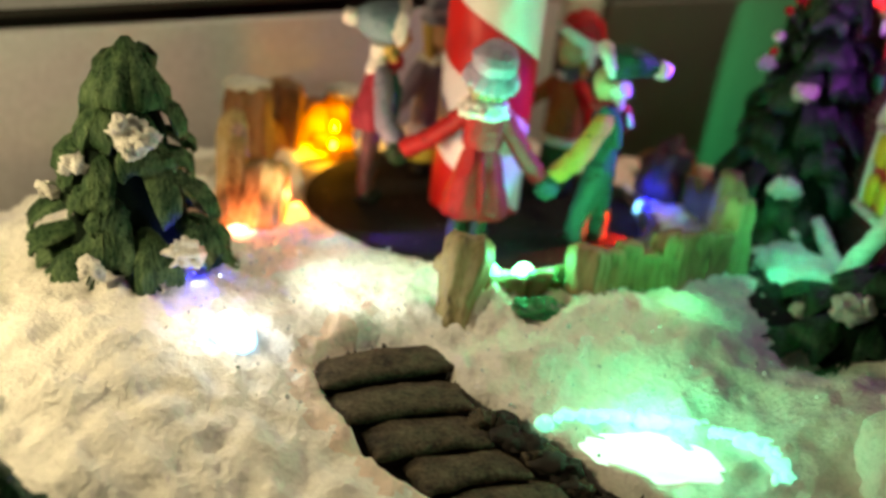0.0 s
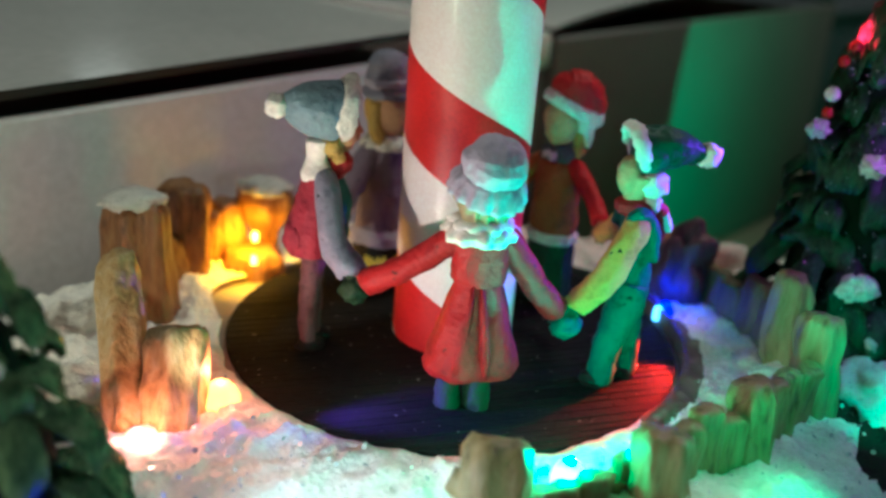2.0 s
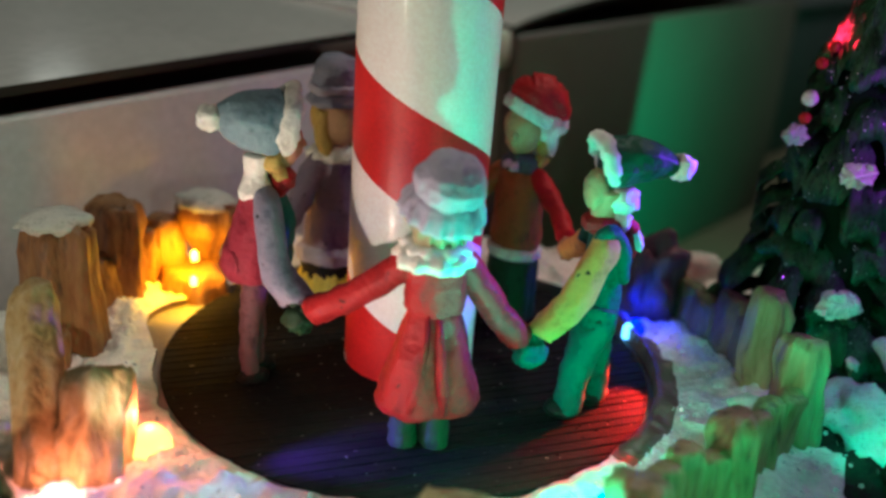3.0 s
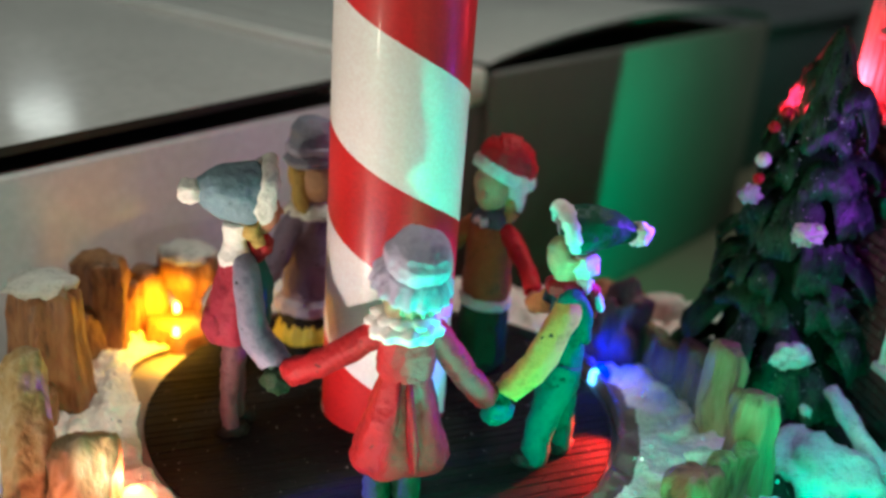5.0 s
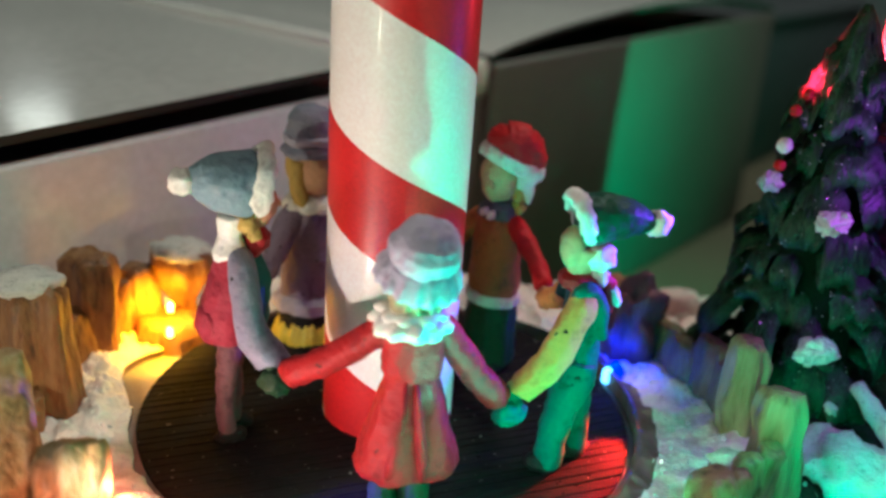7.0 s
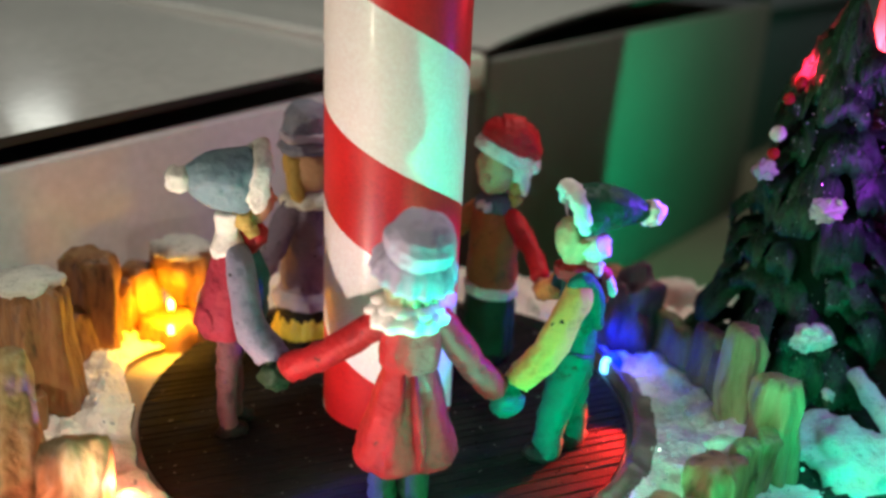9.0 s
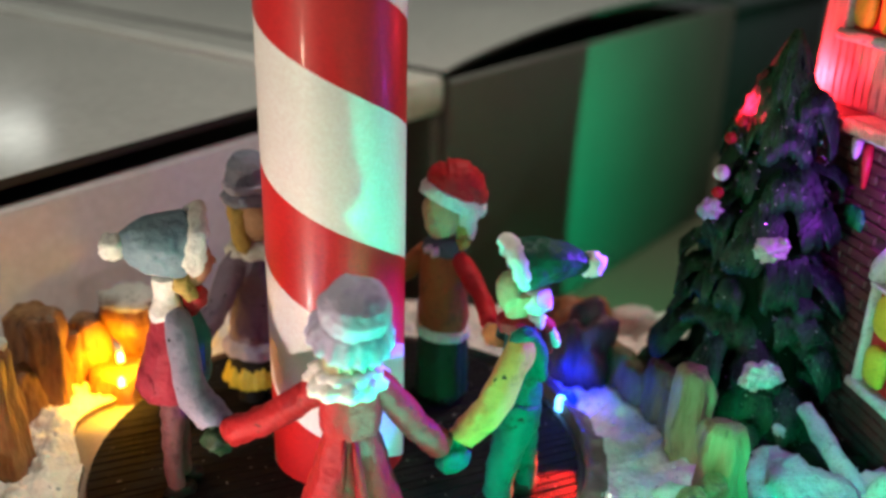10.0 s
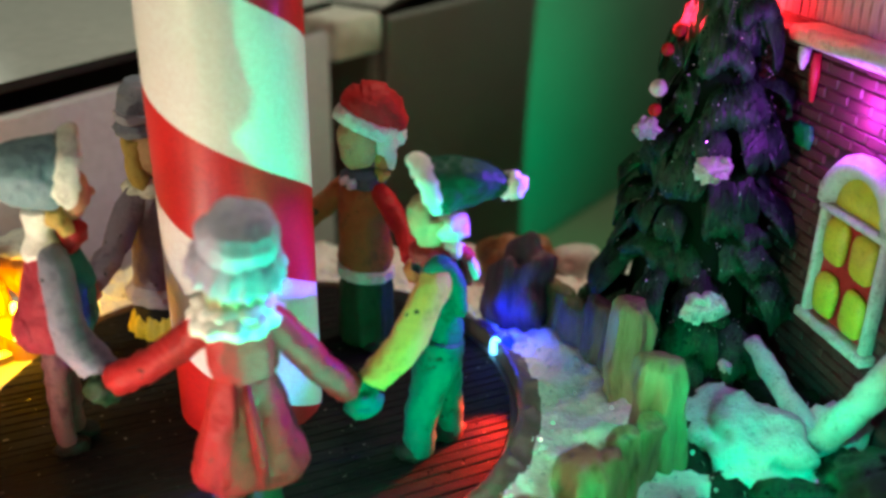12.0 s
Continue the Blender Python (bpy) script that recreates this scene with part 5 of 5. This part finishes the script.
# ---- fir trees ----
def fir(name, x, y, z0, h, r, seed, label, clumps, balls=(), lean=(0, 0), taper=0.9, low=0.10, green=None):
    rg = random.Random(seed)
    top = root(name, x, y, z0, label, "tree", "fir trees")
    tr = Shape().tube([(x, y, z0 - 2), (x + lean[0] * 0.4, y + lean[1] * 0.4, z0 + h * 0.4)], [r * 0.25, r * 0.2], 0, 12)
    part("trunk", tr, M_TRUNK, top)
    s = Shape()
    def axis(k):
        return Vector((x + lean[0] * k, y + lean[1] * k, z0 + h * k))
    # Near-black core: the shade in the gaps between branches, put into its colour.
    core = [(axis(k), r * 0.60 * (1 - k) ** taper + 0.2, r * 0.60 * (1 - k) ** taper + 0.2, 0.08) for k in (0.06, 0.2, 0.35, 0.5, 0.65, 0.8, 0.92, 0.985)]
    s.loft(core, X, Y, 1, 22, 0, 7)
    tiers = max(3, int(h / 7.2))
    for i in range(tiers):
        k = low + (0.84 - low) * i / (tiers - 1)
        rr = r * (1 - k) ** taper + 0.8
        cnt = max(6, int(round(6 + 6 * (1 - k))))
        for j in range(cnt):
            # one drooping fan of needles, ribbed from its root to its ragged edge
            a = 2 * math.pi * (j + 0.5 * (i % 2) + rg.uniform(-0.32, 0.32)) / cnt
            d = Vector((math.cos(a), math.sin(a), 0))
            side = Vector((-d.y, d.x, 0))
            twist = rg.uniform(-0.35, 0.35)
            q = rr * rg.uniform(0.70, 1.10)
            c = axis(k) + Zv * rg.uniform(-2.4, 2.4)
            drop = (1.5 + h * 0.014) * rg.uniform(0.6, 1.5)
            w = max(1.5, rr * 2.9 / cnt * rg.uniform(0.6, 1.25))
            ns = 15
            tips = [rg.uniform(-0.9, 0.5) for _ in range(ns)]
            fan = []
            for e, (o, dz, ww, th) in enumerate(((0.40, 1.55, 0.22, 0.9), (0.60, 1.25, 0.55, 1.7), (0.82, 0.65, 0.88, 2.0), (0.97, -0.25, 1.0, 1.7), (1.02, -0.95, 0.90, 1.1), (0.99, -1.30, 0.66, 0.3))):
                ring = []
                for sg in (1, -1):
                    for h2 in range(ns):
                        u = (h2 / (ns - 1) * 2 - 1) * sg
                        rib = 1.0 if h2 % 2 else 0.10
                        ragged = tips[h2 if sg > 0 else ns - 1 - h2] * (0, 0, 0.1, 0.4, 0.8, 1.0)[e]
                        arch = -(u * u) * 0.42 * w
                        p = c + d * (q * o) + side * (u * w * ww + twist * w * o) + Zv * (drop * dz + arch + ragged + twist * u * 1.2)
                        p = p + (d * 0.8 + Zv * 0.5) * (sg * th * 0.7 * (rib if sg > 0 else 1.0) * (1.04 - u * u))
                        ring.append(p)
                fan.append(ring)
            s.rings(fan)
    s.rough(1.0, 0.16, seed).rough(0.55, 0.45, seed + 2).rough(0.15, 1.1, seed)
    part("crown", s, [green or M_FIR, M_FIRSHADE], top, "dark green carved branches")
    tip = Shape().tube([axis(0.74), axis(0.80), axis(0.88), axis(0.95), axis(1.0)], [r * 0.38, r * 0.36, r * 0.25, r * 0.12, 0.6], 0, 40, 1, 0.08, 11).rough(0.4, 0.3, seed)
    part("treetop", tip, green or M_FIR, top)
    for i, (cx, cy, cz, cr) in enumerate(clumps):
        c = Shape()
        c.blob((cx, cy, cz), (cr * 0.80, cr * 0.45, cr * 0.62), 0, 26, 16, 0.6, seed + 20 + i)
        for e in range(6):
            o = Vector((rg.uniform(-1, 1), rg.uniform(-0.5, 0.2), rg.uniform(-0.7, 0.7))) * cr * 0.66
            c.blob(Vector((cx, cy, cz)) + o, (cr * rg.uniform(0.18, 0.38), cr * 0.35, cr * rg.uniform(0.18, 0.34)), 0, 18, 12, 0.6, seed + e)
        c.rough(0.7, 0.5, seed + i).rough(0.45, 1.2, i)
        part("snow_clump", c, M_SNOWCAP, top, "white snow clump")
    for i, (cx, cy, cz, cr, m) in enumerate(balls):
        part("fir_bead", Shape().blob((cx, cy, cz), cr, 0, 14, 8, 0.1, i), m, top)
    return top


# The upper two red balls stand in for branch tips lit by the red LED.
fir("fir_tree", 81.3, 5, 0, 77.5, 18.9, 11, "tall dark green resin fir with snow clumps by the house",
    [(75.7, -13, 17.9, 4.2), (76.1, -8.4, 40.9, 3.5), (68.4, 1.5, 45.4, 2.8), (81, -14, 6.5, 1.6), (74, -6, 3, 3)],
    [(70.0, 1.8, 52.2, 1.5, M_WHT), (69.6, 1.4, 48.6, 1.1, M_CAPRED), (71.4, 2.8, 58.4, 1.1, M_CAPRED), (73.3, 3.2, 61.4, 1.1, M_CAPRED)], taper=0.58, low=0.03, lean=(1.7, 1.0))
fir("fir_tree", -66, -70, 1, 47, 20.5, 23, "green resin fir with snow clumps on the snow slope",
    [(-60.7, -80.5, 32.6, 5.2), (-50.5, -83, 12.5, 4.0), (-71.5, -81, 26, 2.8), (-66, -88, 10, 2.6), (-77.5, -79, 20, 2.4)], taper=0.72, green=M_FIRLIT)
fir("fir_sprig", -53, -143, -9, 15, 8, 41, "small dark green fir sprig at the front of the snow", [], taper=0.8)
fir("fir_bush", 86, -53, -6, 21, 23, 31, "low dark fir bush with snow on top beside the house",
    [(79, -60, 8, 5.0), (90, -62, 9, 5.0), (72, -52, 3, 2.5)], taper=0.6)

# ---- the house ----
HX = 96.0
house = root("house", 125, -25, 0, "small brick ornament house with lit snow-edged eave", "house")
part("wall", Shape().box((HX, -80, -4), (150, 24, 61)), M_MORTAR, house, "dark red brick wall", smooth=False)
part("upper_wall", Shape().box((HX + 3.2, -78, 61), (148, 24, 112), bevel=0.5), M_BOARD, house, "pale boarded upper storey", smooth=False)
# Unseen roof added to close the house and lengthen its shadow.
part("unseen_roof", Shape().rings([[(HX - 3, -84, 112), (152, -84, 112), (152, 28, 112), (HX - 3, 28, 112)], [(122, -84, 140), (126, -84, 140), (126, 28, 140), (122, 28, 140)]]), M_SNOWCAP, house, smooth=False)
part("eave", Shape().box((HX - 3.4, -82, 59.2), (HX + 5, 25, 61.8), bevel=0.6).rough(0.3, 0.2, 3), M_BRICK, house)
sn = Shape().box((HX - 4.0, -82.5, 59.4), (HX + 2.5, 2.0, 62.4), bevel=0.7).rough(0.3, 0.25, 5)
part("eave_snow", sn, M_SNOWCAP, house, "white snowy eave edge")
for i, (y, l) in enumerate(((-3.2, 3.2), (-44, 5))):
    part("icicle", Shape().tube([(HX - 3.4, y, 59.5), (HX - 3.4, y, 59 - l * 0.6), (HX - 3.4, y, 59 - l)], [1.1, 0.8, 0.3], 0, 8), M_SNOWCAP, house)

part("drip", Shape().tube([(HX - 1.4, -3.6, 58.5), (HX - 1.3, -3.8, 55), (HX - 1.3, -4.2, 50.5)], [0.8, 0.9, 0.4], 0, 8), M_WINRED, house, "red paint drip")


def pane_shape(c, ry, rz, thick):
    """A domed pane with well rounded corners."""
    s = Shape()
    rings = []
    for dx, k in ((0.0, 1.0), (-0.45 * thick, 1.0), (-0.8 * thick, 0.86), (-thick, 0.5)):
        ring = []
        for e in range(24):
            q = 2 * math.pi * e / 24
            cy_, cz_ = math.cos(q), math.sin(q)
            ring.append(c + Vector((dx, ry * k * math.copysign(abs(cy_) ** 0.6, cy_), rz * k * math.copysign(abs(cz_) ** 0.6, cz_))))
        rings.append(ring)
    return s.rings(rings)


def window(cy, z0, z1, hw, xw, arch, parent):
    w = part("window", Shape().box((xw - 1.0, cy - hw, z0), (xw + 1, cy + hw, z1)), M_WINRED, parent, "red window with yellow panes", smooth=False)
    f = Shape()
    t = 1.1
    f.box((xw - 2.6, cy - hw - t, z0 - t), (xw, cy - hw + 0.3, z1 + t), 0, bevel=0.4)
    f.box((xw - 2.6, cy + hw - 0.3, z0 - t), (xw, cy + hw + t, z1 + t), 0, bevel=0.4)
    f.box((xw - 3.2, cy - hw - t - 1, z0 - t - 0.6), (xw, cy + hw + t + 1, z0 + 0.3), 0, bevel=0.5)
    f.box((xw - 2.9, cy - hw - t, z1 - 0.3), (xw, cy + hw + t, z1 + t), 0, bevel=0.4)
    if arch:
        pts = [(xw - 1.4, cy + (hw + 0.6) * math.cos(q), z1 + t + arch * math.sin(q)) for q in [math.pi * i / 12 for i in range(13)]]
        f.tube(pts, 1.9, 0, 12)
    f.rough(0.25, 0.4, 3)
    part("frame", f, M_SNOWCAP, w, "whitish snow-painted frame")
    hh = (z1 - z0) / 2
    for iy in (-1, 1):
        for iz in (0, 1):
            c = Vector((xw - 1.3, cy + iy * hw * 0.5, z0 + hh * (iz + 0.5)))
            p = pane_shape(c, hw * 0.385, hh * 0.41, 1.4).rough(0.25, 0.3, iy + iz)
            part("pane", p, M_WINYEL, w)
    if arch:
        p = Shape().loft([((xw - 0.4, cy, z1 + t + 0.2), hw * 0.9, arch * 0.8), ((xw - 1.6, cy, z1 + t + 0.2), hw * 0.8, arch * 0.7)], Y, Zv, 0, 24)
        p.v = [(a, b, max(c, z1 + t)) for a, b, c in p.v]
        part("fanlight", p, M_WINYEL, w)


leaf = Shape().blob((HX - 0.9, -3.0, 44.5), (0.8, 3.2, 2.2), 0, 24, 12, 0.35, 4).rough(0.3, 0.5, 9)
part("leaf_relief", leaf, M_HOLLY, house, "small green leaf moulded on the wall")
window(-22.4, 17.2, 36.0, 7.4, HX - 0.2, 7.8, house)
window(5, 76, 98, 8.0, HX + 3.0, 0, house)
thing("snowy_stick", Shape().limb([(86, -13, 10.5), (86, -21, 8.2), (86.5, -30, 5.0), (87, -35.5, 2.5)], [1.5, 1.8, 2.0, 1.7], 0, 18).rough(0.45, 0.4, 2), M_SNOWCAP, "pale snowy stick leaning under the window", "stick")
thing("snowy_stick", Shape().limb([(86, -35, 5.0), (87.5, -38, 11.5), (89, -41, 18), (90, -43, 24)], [1.8, 2.6, 2.4, 1.8], 0, 18).rough(0.6, 0.4, 5), M_SNOWCAP, "thick snow-crusted stick rising beside the house", "stick")
rk = Shape().blob((91, -32, 4), (4.5, 4.5, 4.5), 0, 22, 12, 0.5, 12).rough(0.8, 0.3, 6)
thing("snow_lump", rk, M_SNOWCAP, "lump of snow under the house window", "snow")

# ---- many small pieces last ----
deck_planks()


def bricks():
    made = {}
    for r in range(28):
        z = 1.0 + r * 2.1
        off = 3.1 * (r % 2)
        for c in range(-6, 5):
            y = c * 6.2 + off
            if -30.5 < y + 3 < -10.5 and 12 < z < 44:
                continue
            key = rng.randrange(4)
            if key not in made:
                sh = Shape().box((-0.35, 0.10, 0.08), (0.8, 6.10, 2.02), 0, bevel=0.30).rough(0.22, 0.4, key)
                made[key] = sh.mesh("brick", [M_BRICK], False)
            ob = new("brick", made[key])
            ob.location = (Vector((HX - 0.1, y, z)) * MM) - house.location
            ob.parent = house


bricks()


def boards():
    made = []
    for k in range(3):
        sh = Shape().box((-0.6, 0.1, 0), (0.9, 2.3, 50), 0, bevel=0.3).rough(0.2, 0.3, k)
        made.append(sh.mesh("board", [M_BOARD], False))
    for i in range(42):
        ob = new("board", made[i % 3])
        ob.location = (Vector((HX + 3.2, 21.5 - i * 2.4, 62)) * MM) - house.location
        ob.parent = house


boards()


def flakes():
    """Loose glitter strewn over the snow and the fir."""
    rg = random.Random(77)
    s = Shape()

    def flake(c, size):
        u = Vector((rg.gauss(0, 1), rg.gauss(0, 1), rg.gauss(0, 1))).normalized()
        w = u.orthogonal().normalized()
        v = u.cross(w)
        ring = [c + w * (size * math.cos(q)) + v * (size * math.sin(q)) for q in [math.pi * e / 3 for e in range(6)]]
        s.rings([ring, [p + u * 0.05 for p in ring]])

    for i in range(900):
        a, q = rg.uniform(-math.pi, 0.2), rg.uniform(49, 112)
        x, y = q * math.cos(a), q * math.sin(a)
        if y > -46 and x < -50 or trough(x, y)[0] > 0.1:
            continue
        flake(Vector((x, y, ground(x, y) + rg.uniform(0.9, 1.9))), rg.uniform(0.22, 0.50))
    for i in range(260):
        k = rg.uniform(0.05, 0.9)
        q = (18.9 * (1 - k) ** 0.58 + 0.6) * rg.uniform(0.93, 1.05)
        a = rg.uniform(-math.pi, 0)
        flake(Vector((81.3 + q * math.cos(a), 5 + q * math.sin(a), 77.5 * k - 2)), rg.uniform(0.09, 0.17))
    thing("glitter_flakes", s, M_FLAKE, "loose silver glitter strewn over the snow and fir", "glitter", kind="stuff", smooth=False)


flakes()
